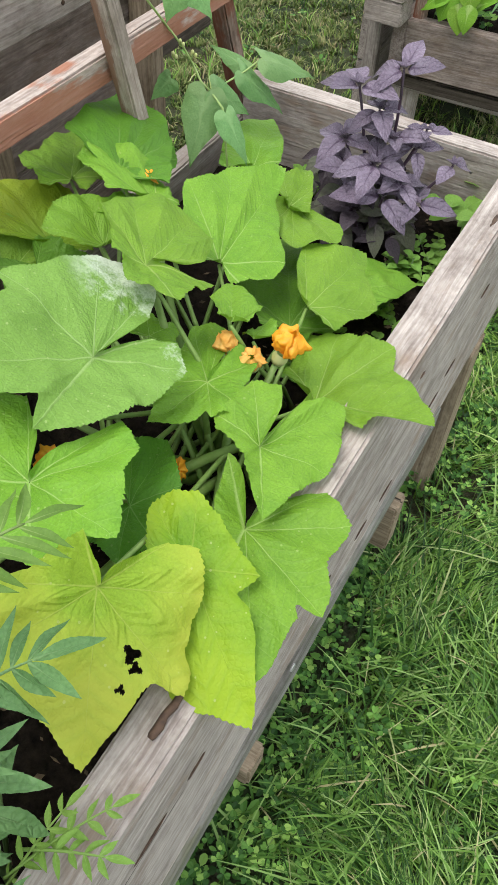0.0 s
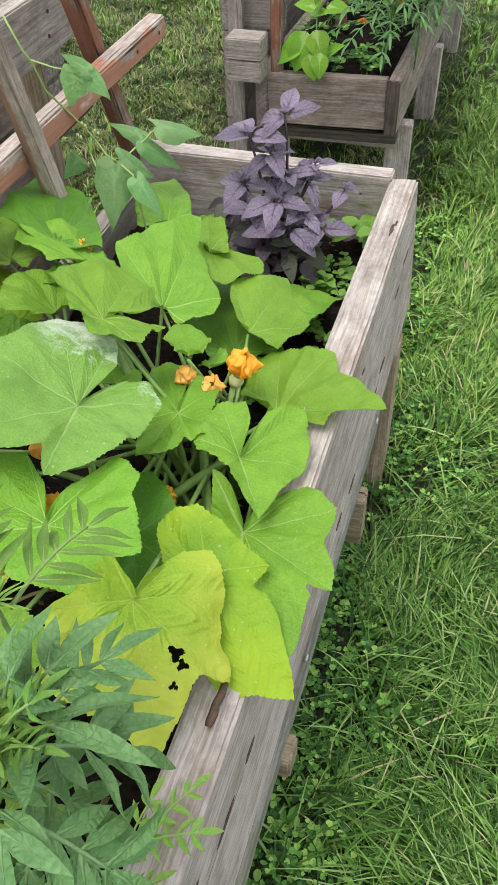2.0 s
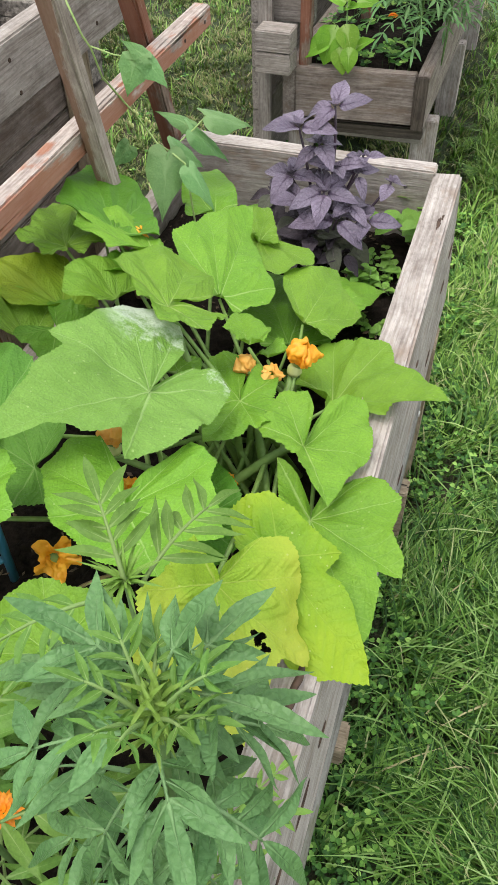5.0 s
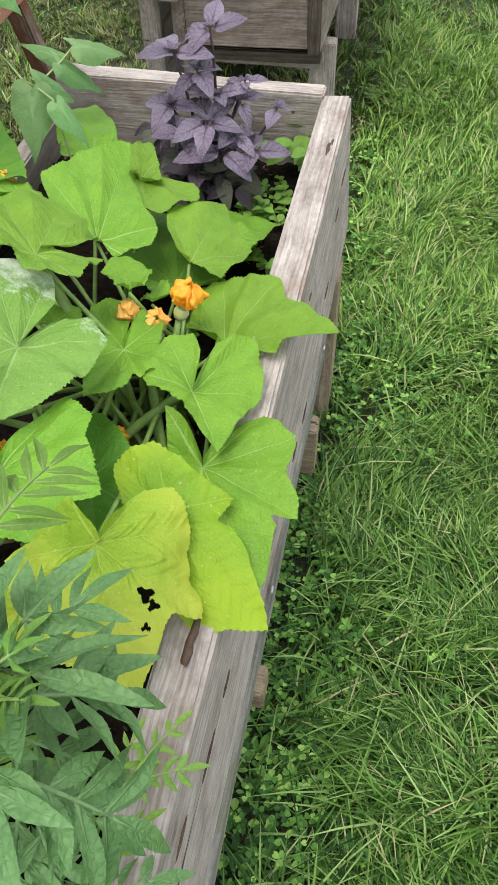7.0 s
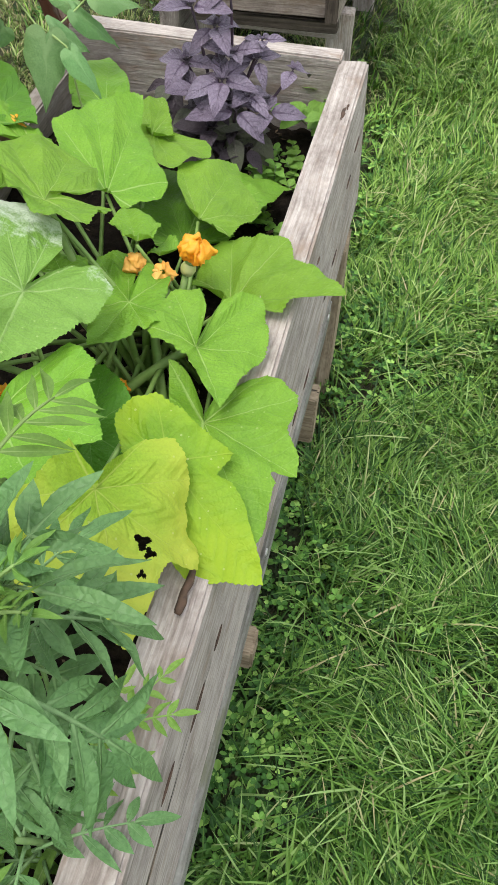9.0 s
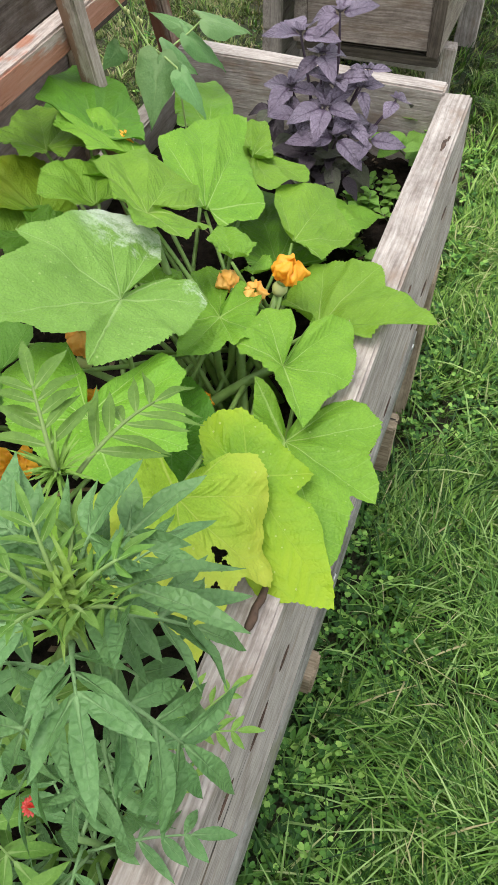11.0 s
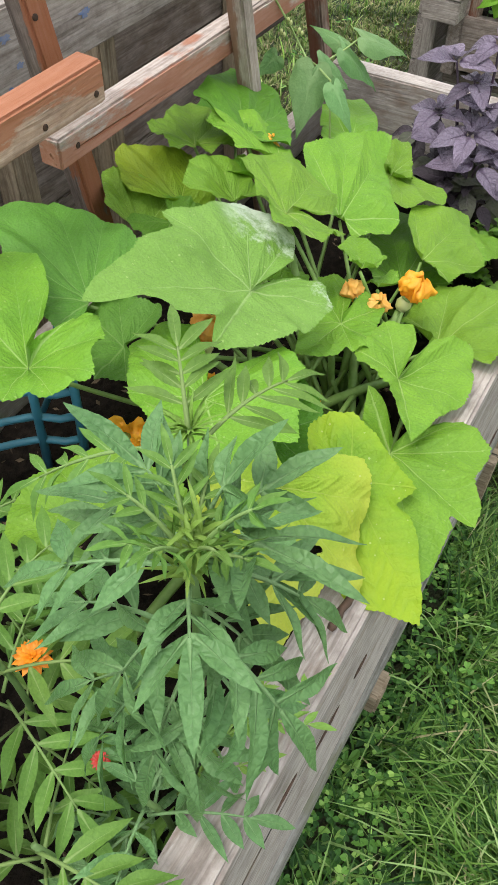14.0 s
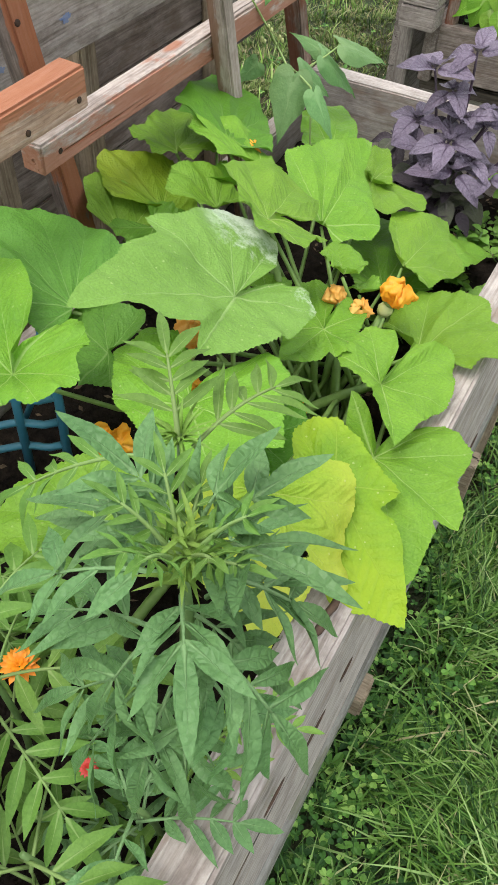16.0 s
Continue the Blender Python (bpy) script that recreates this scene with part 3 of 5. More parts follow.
# ---- the planter with the squash ----
BED_Z, BED_W = 0.645, 0.56
planter = thing("raised_planter", (-0.28, -1.2, 0), "weathered grey plank planter raised on timber legs", "planter")
beam("side_board", (-0.018, 0.012, BED_Z - 0.13), (-0.018, -2.45, BED_Z - 0.13), 0.26, 0.049, WOOD_PALE, planter, "bleached grey plank with dark knots and cracks", up=(0.9986, 0, 0.054), seed=1, bevel=0.004, cuts=40)
beam("side_board", (-BED_W + 0.019, 0.012, BED_Z - 0.185), (-BED_W + 0.019, -2.45, BED_Z - 0.185), 0.23, 0.037, WOOD_GREY, planter, up=(1, 0, 0), seed=2)
beam("end_board", (-BED_W + 0.04, 0.02, BED_Z - 0.115), (-0.046, 0.02, BED_Z - 0.115), 0.235, 0.04, WOOD_PALE, planter, "pale end plank set between the sides", up=(0, 1, 0), seed=3)
beam("end_board", (-BED_W + 0.04, -2.42, BED_Z - 0.115), (-0.046, -2.42, BED_Z - 0.115), 0.235, 0.04, WOOD_GREY, planter, up=(0, 1, 0), seed=4)
beam("lower_batten", (0.009, -0.30, 0.385), (0.012, -2.45, 0.382), 0.05, 0.017, WOOD_MOSS, planter, "thin lichen-green batten along the lower edge", up=(1, 0, 0), seed=5, cuts=40)
beam("floor_board", (-0.28, -0.03, BED_Z - 0.275), (-0.28, -2.40, BED_Z - 0.275), 0.48, 0.025, WOOD_DARK, planter, "", seed=6)
for ly in (-0.108, -1.72):
    for lx in (-0.022, -BED_W + 0.035):
        beam("leg", (lx, ly, -0.03), (lx, ly, BED_Z - 0.262), 0.073, 0.078, WOOD_LEG, planter, "brown-streaked timber leg", up=(1, 0, 0), seed=7 + ly)
for by, bz, bl in ((-0.462, 0.305, 0.11), (-0.888, 0.350, 0.048)):
    beam("cross_bearer", (-0.50, by, bz), (0.030, by, bz), 0.038, bl, WOOD_LEG, planter, "rough-sawn end of a cross bearer", seed=by * 9)
for sy, sz in ((-0.788, 0.415), (-0.34, 0.405)):
    part("screw", lathe_bm([(0.0055, 0), (0.0055, 0.002), (0.004, 0.003), (0.001, 0.0015)], 12), STEEL, planter, "shiny steel screw head", pose(0.0175, sy, sz, 0, 90, 0))
for ky, kx, kz, ks in ((-0.155, -0.016, BED_Z, 0.010), (-0.135, -0.012, BED_Z, 0.005)):
    knot = bmesh.new()
    bmesh.ops.create_icosphere(knot, subdivisions=3, radius=1, matrix=Matrix.Translation((kx, ky, kz - 0.001)) @ Matrix.Diagonal((ks * 0.33, ks * 2.0, 0.0035, 1)))
    for v in knot.verts:
        v.co += noise.noise_vector(v.co * 180) * 0.0022
    part("knot", knot, BARK, planter, "splintered brown knot in the top edge")

# short dark splits on the weathered outer face
rng = random.Random(17)
for i in range(14):
    ky, kz = -0.14 - 0.082 * i + rng.uniform(-0.02, 0.02), rng.uniform(0.44, 0.625)
    knot = bmesh.new()
    kx = (BED_Z - kz) * 0.054 + 0.0068
    bmesh.ops.create_icosphere(knot, subdivisions=2, radius=1, matrix=Matrix.Translation((kx, ky, kz)) @ Matrix.Diagonal((0.0012, rng.uniform(0.008, 0.028), rng.uniform(0.0007, 0.0018), 1)))
    for v in knot.verts:
        v.co.z += noise.noise(v.co * 120) * 0.0018
    part("split", knot, BARK, planter, "short dark split in the plank face")

soil = bmesh.new()
bmesh.ops.create_grid(soil, x_segments=60, y_segments=180, size=0.5)
for v in soil.verts:
    x, y = -0.28 + v.co.x * (BED_W - 0.08), -1.2 + v.co.y * 2.4
    v.co = Vector((x, y, 0.515 + 0.02 * noise.noise(Vector((x * 9, y * 9, 1))) + 0.012 * noise.noise(Vector((x * 45, y * 45, 2)))))
tagged(part("soil", soil, SOIL), "dark crumbly potting soil filling the planter", "soil", kind="stuff")

# a broken twig on the edge
twig = part("twig", tube_bm([(-0.0205, -0.996, 0.6515), (-0.020, -0.993, 0.6525), (-0.0192, -0.985, 0.653), (-0.0207, -0.975, 0.652), (-0.0185, -0.965, 0.6525), (-0.019, -0.952, 0.651)], [0.0028, 0.0042, 0.0046, 0.0036, 0.0041, 0.0031], 7), BARK)
tagged(twig, "short broken brown twig lying on the planter edge", "twig")


# ---- squash plant ----
CROWN = Vector((-0.17, -0.66, 0.53))
squash = thing("squash_plant", CROWN, "large green squash plant with yellowing lower leaves", "squash plant")
LEAF_TOPS = []


def squash_leaf(center, slope, sink, skin, lobes, holes=()):
    """A broad toothed blade round its stalk. lobes: (degrees, cm) of each vein's tip, from one side of the stalk's notch to the other; with a third figure, a dent between two tips."""
    c = Vector(center)
    n = Vector((-slope[0], -slope[1], 1)).normalized()
    ex = Vector((1, 0, slope[0])).normalized()
    ey = n.cross(ex)
    seed = center[0] * 50 + center[1] * 31
    rng = np.random.default_rng(int(abs(seed) * 1000))
    tips = [(radians(l[0]), l[1] / 100) for l in lobes]
    veins = [radians(l[0]) for l in lobes if len(l) == 2]
    veins = [min(veins[0], tips[0][0]) - 0.7] + veins + [max(veins[-1], tips[-1][0]) + 0.7]
    gap = math.tau - (tips[-1][0] - tips[0][0])
    ease = max(radians(3), min(radians(26), gap * 0.22))
    mean = sum(r for _, r in tips) / len(tips)
    around = sum(mean * (b[0] - a[0]) + abs(b[1] - a[1]) for a, b in zip(tips, tips[1:]))
    teeth = max(24, int(around / 0.0052))
    angle, reach, tooth = [], [], []

    def add(a, r, k):
        angle.append(a)
        reach.append(r)
        tooth.append(k)

    # the rounded ear on one side of the notch, the lobes, the ear on the other
    for i in range(14):
        s = 1 - i / 14
        add(tips[0][0] - ease * s, tips[0][1] * max(0.06, math.sqrt(1 - s * s * 0.997)) * (1 - 0.1 * s), i % 3)
    for (a0, r0), (a1, r1) in zip(tips, tips[1:]):
        wide = a1 - a0
        steps = max(3, 3 * round(teeth * wide * (r0 + r1) / 2 / around))
        bulge = rng.uniform(0.35, 0.7) if wide < 0.55 else rng.uniform(0.1, 0.35) if wide < 0.85 else 0.05
        cut = rng.uniform(0.04, 0.10) * min(1.0, max(0.0, (wide - 0.7) / 0.4))
        mid = rng.uniform(0.42, 0.58)
        for k in range(steps):
            s = k / steps
            chord = r0 * r1 * math.sin(wide) / max(1e-4, r1 * math.sin(wide * (1 - s)) + r0 * math.sin(wide * s)) if wide < 2.2 else r0 + (r1 - r0) * s
            round_ = r0 + (r1 - r0) * s * s * (3 - 2 * s)
            r = chord + (round_ - chord) * (bulge if wide < 2.2 else 1.0)
            r *= 1 - cut * math.exp(-((s - mid) / 0.13) ** 2)
            add(a0 + wide * s, r, k % 3)
    for i in range(15):
        s = i / 14
        add(tips[-1][0] + ease * s, tips[-1][1] * max(0.06, math.sqrt(1 - s * s * 0.997)) * (1 - 0.1 * s), i % 3)
    angle, reach = np.array(angle), np.array(reach)
    vein = np.interp(angle, veins, np.arange(len(veins))) - 1
    na, nr = len(angle), 96 if holes else 20
    saw = np.array([(0.0010, 0.0002, -0.0008)[k] for k in tooth])
    wob = np.array([noise.noise(Vector((a * 5, seed, 3))) for a in angle])
    lean = np.array([noise.noise(Vector((a * 9, seed, 0))) for a in angle])
    rim = reach * (1 + 0.014 * lean) + saw * np.clip(0.75 + 1.3 * wob, 0.2, 1.5)
    off = np.abs(vein - np.round(vein))
    waves, phase = rng.uniform(2.2, 3.6), rng.uniform(0, 6)
    verts, uvs, flat_at = np.zeros((nr + 1, na, 3)), np.zeros((nr + 1, na, 2)), np.zeros((nr + 1, na, 2))
    nx, ny, nz = np.array(ex), np.array(ey), np.array(n)
    for j in range(nr + 1):
        rho = max(0.004, j / nr)
        r = (rim if j == nr else reach * (1 + 0.014 * lean * rho)) * rho
        px, py = r * np.cos(angle), r * np.sin(angle)
        bumps = np.array([0.0042 * noise.noise(Vector((x * 30 + seed, y * 30, 0))) + 0.0011 * noise.noise(Vector((x * 85 + seed, y * 85, 9))) + 0.013 * rho * rho * noise.noise(Vector((x * 12 + seed, y * 12, 4))) for x, y in zip(px, py)])
        side = r / max(mean, 0.03)
        # veins lie in furrows; the blade swells between the side veins
        ribs = 0.0006 * np.minimum(side * 1.5, 1) * np.abs(np.sin(math.pi * 6.5 * (side - off * 0.75)))
        high = -sink * (1 - rho) ** 1.7 + 0.010 * np.minimum(r / 0.06, 1) * (np.sqrt(off * off + 0.003) - 0.25) + bumps + ribs
        high = high - 0.10 * np.maximum(0, r - 0.09) + 0.0028 * rho ** 3 * np.sin(waves * 2.3 * angle + phase) + 0.0012 * rho ** 5 * np.sin(waves * 7.1 * angle + phase)
        verts[j] = px[:, None] * nx + py[:, None] * ny + high[:, None] * nz
        uvs[j] = np.stack([vein, side * 0.8], 1)
        flat_at[j] = np.stack([px, py], 1)
    grid = np.arange((nr + 1) * na).reshape(nr + 1, na)
    faces = np.stack([grid[:-1, :-1], grid[:-1, 1:], grid[1:, 1:], grid[1:, :-1]], -1).reshape(-1, 4)
    spot = flat_at.reshape(-1, 2)[faces].mean(1)
    for hx, hy, hr in holes:
        d = np.hypot(spot[:, 0] - hx, spot[:, 1] - hy)
        ragged = 1 + 0.35 * np.sin(3 * np.arctan2(spot[:, 1] - hy, spot[:, 0] - hx) + hx * 900)
        keep = d > hr * ragged
        faces, spot = faces[keep], spot[keep]
    me = bpy.data.meshes.new("leaf")
    me.vertices.add(verts.size // 3)
    me.vertices.foreach_set("co", verts.ravel())
    me.loops.add(faces.size)
    me.loops.foreach_set("vertex_index", faces.ravel().astype(np.int32))
    me.polygons.add(len(faces))
    me.polygons.foreach_set("loop_start", np.arange(0, faces.size, 4, dtype=np.int32))
    me.update(calc_edges=True)
    me.uv_layers.new(name="uv").data.foreach_set("uv", uvs.reshape(-1, 2)[faces.ravel()].ravel())
    me.polygons.foreach_set("use_smooth", np.ones(len(faces), dtype=bool))
    me.materials.append(LEAF[skin])
    LEAF_TOPS.append(c - n * (sink + 0.004))
    return part("leaf", me, None, squash, {"mildew": "dusty green leaf with white mildew", "yellow": "fading yellow leaf with torn holes", "lime": "yellow-green drooping leaf", "olive": "olive-green leaf"}.get(skin, ""), Matrix.Translation(c))


squash_leaf((-0.237, -0.756, 0.774), (-0.42, -0.24), 0.012, "mildew", ((84, 8.6, 0), (95, 13.5), (108, 14.5, 0), (124, 14.1), (156, 11.2, 0), (176, 12.1), (185, 10.0, 0), (210, 12.5, 0), (238, 18.8), (243, 13.5, 0), (255, 12.3, 0), (268, 8.8, 0), (277, 11.3), (309, 8.3, 0), (351, 7.3, 0), (394, 9.0), (417, 8.8, 0), (427, 7.2)))
squash_leaf((-0.212, -0.891, 0.752), (0, 0), 0.012, "green", ((124, 5.4, 0), (130, 8.7), (148, 10.4, 0), (170, 10.0), (180, 8.5, 0), (194, 7.5, 0), (212, 7.1), (238, 6.1, 0), (273, 6.8, 0), (313, 9.0), (343, 8.6, 0), (353, 10.3), (373, 8.9, 0), (391, 8.3, 0), (407, 9.7), (431, 9.7), (441, 4.7, 0)))
squash_leaf((-0.084, -0.702, 0.684), (-0.25, -0.05), 0.014, "green", ((97, 4.8, 0), (105, 7.6, 0), (127, 8.2), (180, 5.6), (202, 4.9, 0), (254, 3.0, 0), (283, 5.5, 0), (299, 9.3), (348, 6.5, 0), (366, 7.4), (400, 8.6, 0), (424, 11.1), (443, 7.5), (444, 3.8, 0)))
squash_leaf((-0.087, -0.579, 0.639), (0.33, 0), 0.015, "green", ((-59, 7.0), (-33, 6.7, 0), (-27, 9.1), (-11, 9.9, 0), (-5, 15.2), (18, 11.8, 0), (42, 9.6, 0), (61, 11.7), (101, 11.4), (118, 10.9, 0), (143, 7.1)))
squash_leaf((-0.179, -0.657, 0.680), (0.1, -0.15), 0.008, "green", ((104, 8.2, 0), (112, 11.3), (132, 10.2), (211, 4.5), (266, 10.1), (284, 8.5, 0), (301, 5.6, 0), (306, 6.5), (338, 6.4), (384, 4.0, 0), (427, 7.1), (452, 7.4, 0)))
squash_leaf((-0.056, -0.784, 0.660), (-0.05, 0), 0.012, "green", ((133, 8.3), (252, 5.3, 0), (282, 11.9), (303, 15.5), (326, 10.7, 0), (329, 9.4, 0), (337, 11.6), (343, 11.1, 0), (362, 8.6, 0), (392, 10.3), (419, 9.5), (432, 5.4, 0)))
squash_leaf((-0.069, -0.863, 0.681), (-0.13, 0.30), 0.004, "lime", ((-84, 6.7), (-62, 11.6), (-49, 12.5, 0), (-36, 14.4), (-17, 8.9, 0), (-2, 6.5, 0), (4, 4.8, 0), (26, 6.3), (75, 4.8, 0), (97, 5.6, 0), (116, 7.2), (134, 7.5, 0), (151, 7.2), (179, 4.6)))
squash_leaf((-0.102, -0.938, 0.735), (-0.78, 0.03), 0.006, "yellow", ((146, 2.1, 0), (150, 4.7), (181, 4.8, 0), (205, 5.6, 0), (219, 8.4), (250, 10.8), (288, 10.9, 0), (305, 13.7), (339, 8.6, 0), (350, 11.4), (359, 10.8, 0), (369, 9.3, 0), (381, 9.0, 0), (396, 9.3), (407, 9.0, 0), (420, 9.3, 0), (431, 7.3), (441, 3.7, 0), (460, 1.9, 0)), holes=((0.055, -0.023, 0.0064), (0.064, -0.03, 0.0044), (0.065, -0.049, 0.0034)))
squash_leaf((-0.149, -0.472, 0.663), (-0.3, -0.1), 0.006, "green", ((-44, 2.3, 0), (-6, 4.4), (45, 10.1), (74, 11.6, 0), (85, 16.3), (99, 12.4, 0), (120, 11.6), (152, 3.1)))
squash_leaf((-0.152, -0.386, 0.627), (-0.2, -0.3), 0.006, "green", ((-72, 5.3), (6, 6.1), (59, 16.5), (84, 16.7), (105, 9.2)))
squash_leaf((-0.170, -0.475, 0.623), (0, -0.1), 0.006, "deep", ((-64, 5.9), (27, 6.6), (95, 15.8), (119, 23.2), (161, 11.0), (201, 4.0)))
squash_leaf((-0.253, -0.503, 0.708), (-0.5, 0), 0.01, "green", ((-25, 3.6), (26, 6.8, 0), (46, 8.4), (71, 9.6, 0), (91, 14.7, 0), (97, 20.2), (119, 15.3), (130, 12.6, 0), (146, 12.1), (168, 7.6, 0), (219, 4.7)))
squash_leaf((-0.273, -0.620, 0.775), (-0.3, -0.3), 0.01, "green", ((66, 8.5), (81, 12.3, 0), (96, 13.7), (105, 13.7, 0), (132, 11.9), (159, 9.4), (174, 5.6, 0), (215, 3.9), (277, 5.3, 0), (328, 6.7), (395, 7.8)))
squash_leaf((-0.352, -0.492, 0.750), (-0.3, -0.2), 0.006, "green", ((39, 2.9), (130, 7.4), (162, 11.7), (190, 10.7), (215, 6.3)))
squash_leaf((-0.482, -0.492, 0.739), (-0.1, -0.2), 0.01, "green", ((-36, 3.9), (29, 5.3), (101, 10.7), (125, 14.2), (204, 6.7), (266, 5.3), (299, 4.1)))
squash_leaf((-0.404, -0.491, 0.769), (-0.3, -0.2), 0.006, "deep", ((35, 6.1), (92, 13.1), (110, 19.4), (125, 19.5), (168, 9.5)))
squash_leaf((-0.364, -0.235, 0.658), (-0.1, -0.1), 0.006, "green", ((-42, 3.5), (61, 5.0), (108, 17.7), (137, 12.8), (232, 5.6)))
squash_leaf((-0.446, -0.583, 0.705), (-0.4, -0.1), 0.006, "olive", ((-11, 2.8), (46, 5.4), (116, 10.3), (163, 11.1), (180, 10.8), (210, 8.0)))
squash_leaf((-0.455, -0.656, 0.700), (-0.4, 0), 0.006, "green", ((46, 3.4), (98, 7.2), (142, 10.0), (155, 10.7), (180, 6.0)))
squash_leaf((-0.364, -0.576, 0.735), (-0.5, -0.3), 0.01, "green", ((79, 4.5), (117, 6.6), (148, 7.5), (187, 7.3), (224, 7.7), (248, 4.2)))
squash_leaf((-0.390, -0.832, 0.749), (-0.2, -0.1), 0.015, "dusky", ((86, 7.5, 0), (97, 11.2), (121, 13.9), (133, 14.7, 0), (142, 16.7), (145, 16.0, 0), (167, 18.1), (174, 14.1, 0), (185, 10.9), (225, 6.9), (275, 6.4)))
squash_leaf((-0.333, -0.857, 0.725), (0, 0), 0.006, "dusky", ((94, 6.8), (131, 7.7), (162, 7.8), (279, 6.0), (309, 5.6)))
squash_leaf((-0.352, -0.963, 0.800), (0, -0.1), 0.03, "green", ((109, 4.4, 0), (119, 9.9), (124, 12.8, 0), (127, 14.7, 0), (137, 15.9), (149, 13.8, 0), (171, 11.0), (209, 7.2, 0), (251, 6.6), (284, 6.5, 0), (299, 7.6), (313, 6.1, 0), (329, 7.4), (360, 7.7), (374, 6.4, 0), (402, 7.0), (424, 7.0, 0), (445, 5.9), (451, 3.2, 0)))
squash_leaf((-0.174, -0.813, 0.641), (0, 0), 0.006, "deep", ((-99, 5.6), (-64, 7.0), (-29, 6.0), (53, 5.6), (99, 9.1), (123, 8.2)))
squash_leaf((-0.274, -0.279, 0.649), (0, -0.3), 0.006, "green", ((-80, 10.5), (-63, 13.8), (-36, 12.4)))
squash_leaf((-0.187, -0.591, 0.712), (-0.1, -0.3), 0.006, "green", ((37, 1.9), (74, 5.0), (120, 7.3), (152, 4.8), (217, 1.5)))
squash_leaf((-0.171, -0.569, 0.677), (0, -0.2), 0.006, "green", ((56, 3.3), (94, 4.6), (157, 1.9)))
squash_leaf((-0.213, -1.042, 0.733), (0, 0), 0.006, "green", ((-10, 5.8), (40, 7.9), (73, 7.1), (124, 7.3), (164, 7.4), (199, 8.2), (223, 8.3), (252, 6.6)))
squash_leaf((-0.432, -0.628, 0.704), (-0.3, 0), 0.0, "deep", ((-132, 5.6), (-69, 6.8), (-7, 7.9), (57, 6.6), (121, 5.4)))
squash_leaf((-0.262, -0.645, 0.691), (-0.2, 0), 0.0, "green", ((-58, 2.9), (5, 3.5), (67, 4.1), (131, 3.4), (195, 2.8)))
squash_leaf((-0.268, -0.302, 0.662), (-0.2, 0), 0.006, "green", ((-12, 3.5), (80, 5.5), (99, 9.3), (127, 7.4)))
squash_leaf((-0.376, -0.516, 0.728), (-0.35, -0.2), 0.006, "green", ((54, 4.3), (119, 5.1), (204, 6.5), (222, 4.9)))
squash_leaf((-0.475, -0.400, 0.695), (-0.2, 0.1), 0.006, "deep", ((58, 8.0), (98, 11.0), (140, 11.5), (190, 8.0)))



# stalks from the crown to each blade
rng = random.Random(4)
for tip in LEAF_TOPS:
    top = Vector(tip)
    foot = CROWN + Vector((rng.uniform(-0.09, 0.08), rng.uniform(-0.16, 0.16), rng.uniform(-0.02, 0.01)))
    low = top.z - foot.z
    mid = foot.lerp(top, 0.6) + Vector((0, 0, -0.02 * low))
    pts = [foot, foot.lerp(mid, 0.5) + Vector((0, 0, 0.01)), mid, mid.lerp(top, 0.6) + Vector((0, 0, 0.0)), top]
    part("petiole", tube_bm(pts, [0.0040, 0.0034, 0.0029, 0.0025, 0.0021], 8), STEM, squash)
for a, b in (((-0.10, -0.78, 0.55), (-0.22, -0.50, 0.57)), ((-0.25, -0.86, 0.55), (-0.10, -0.60, 0.58)), ((-0.2, -1.05, 0.55), (-0.14, -0.7, 0.57))):
    part("stem", tube_bm(arc(a, b, 0.03), 0.006, 9), STEM, squash)


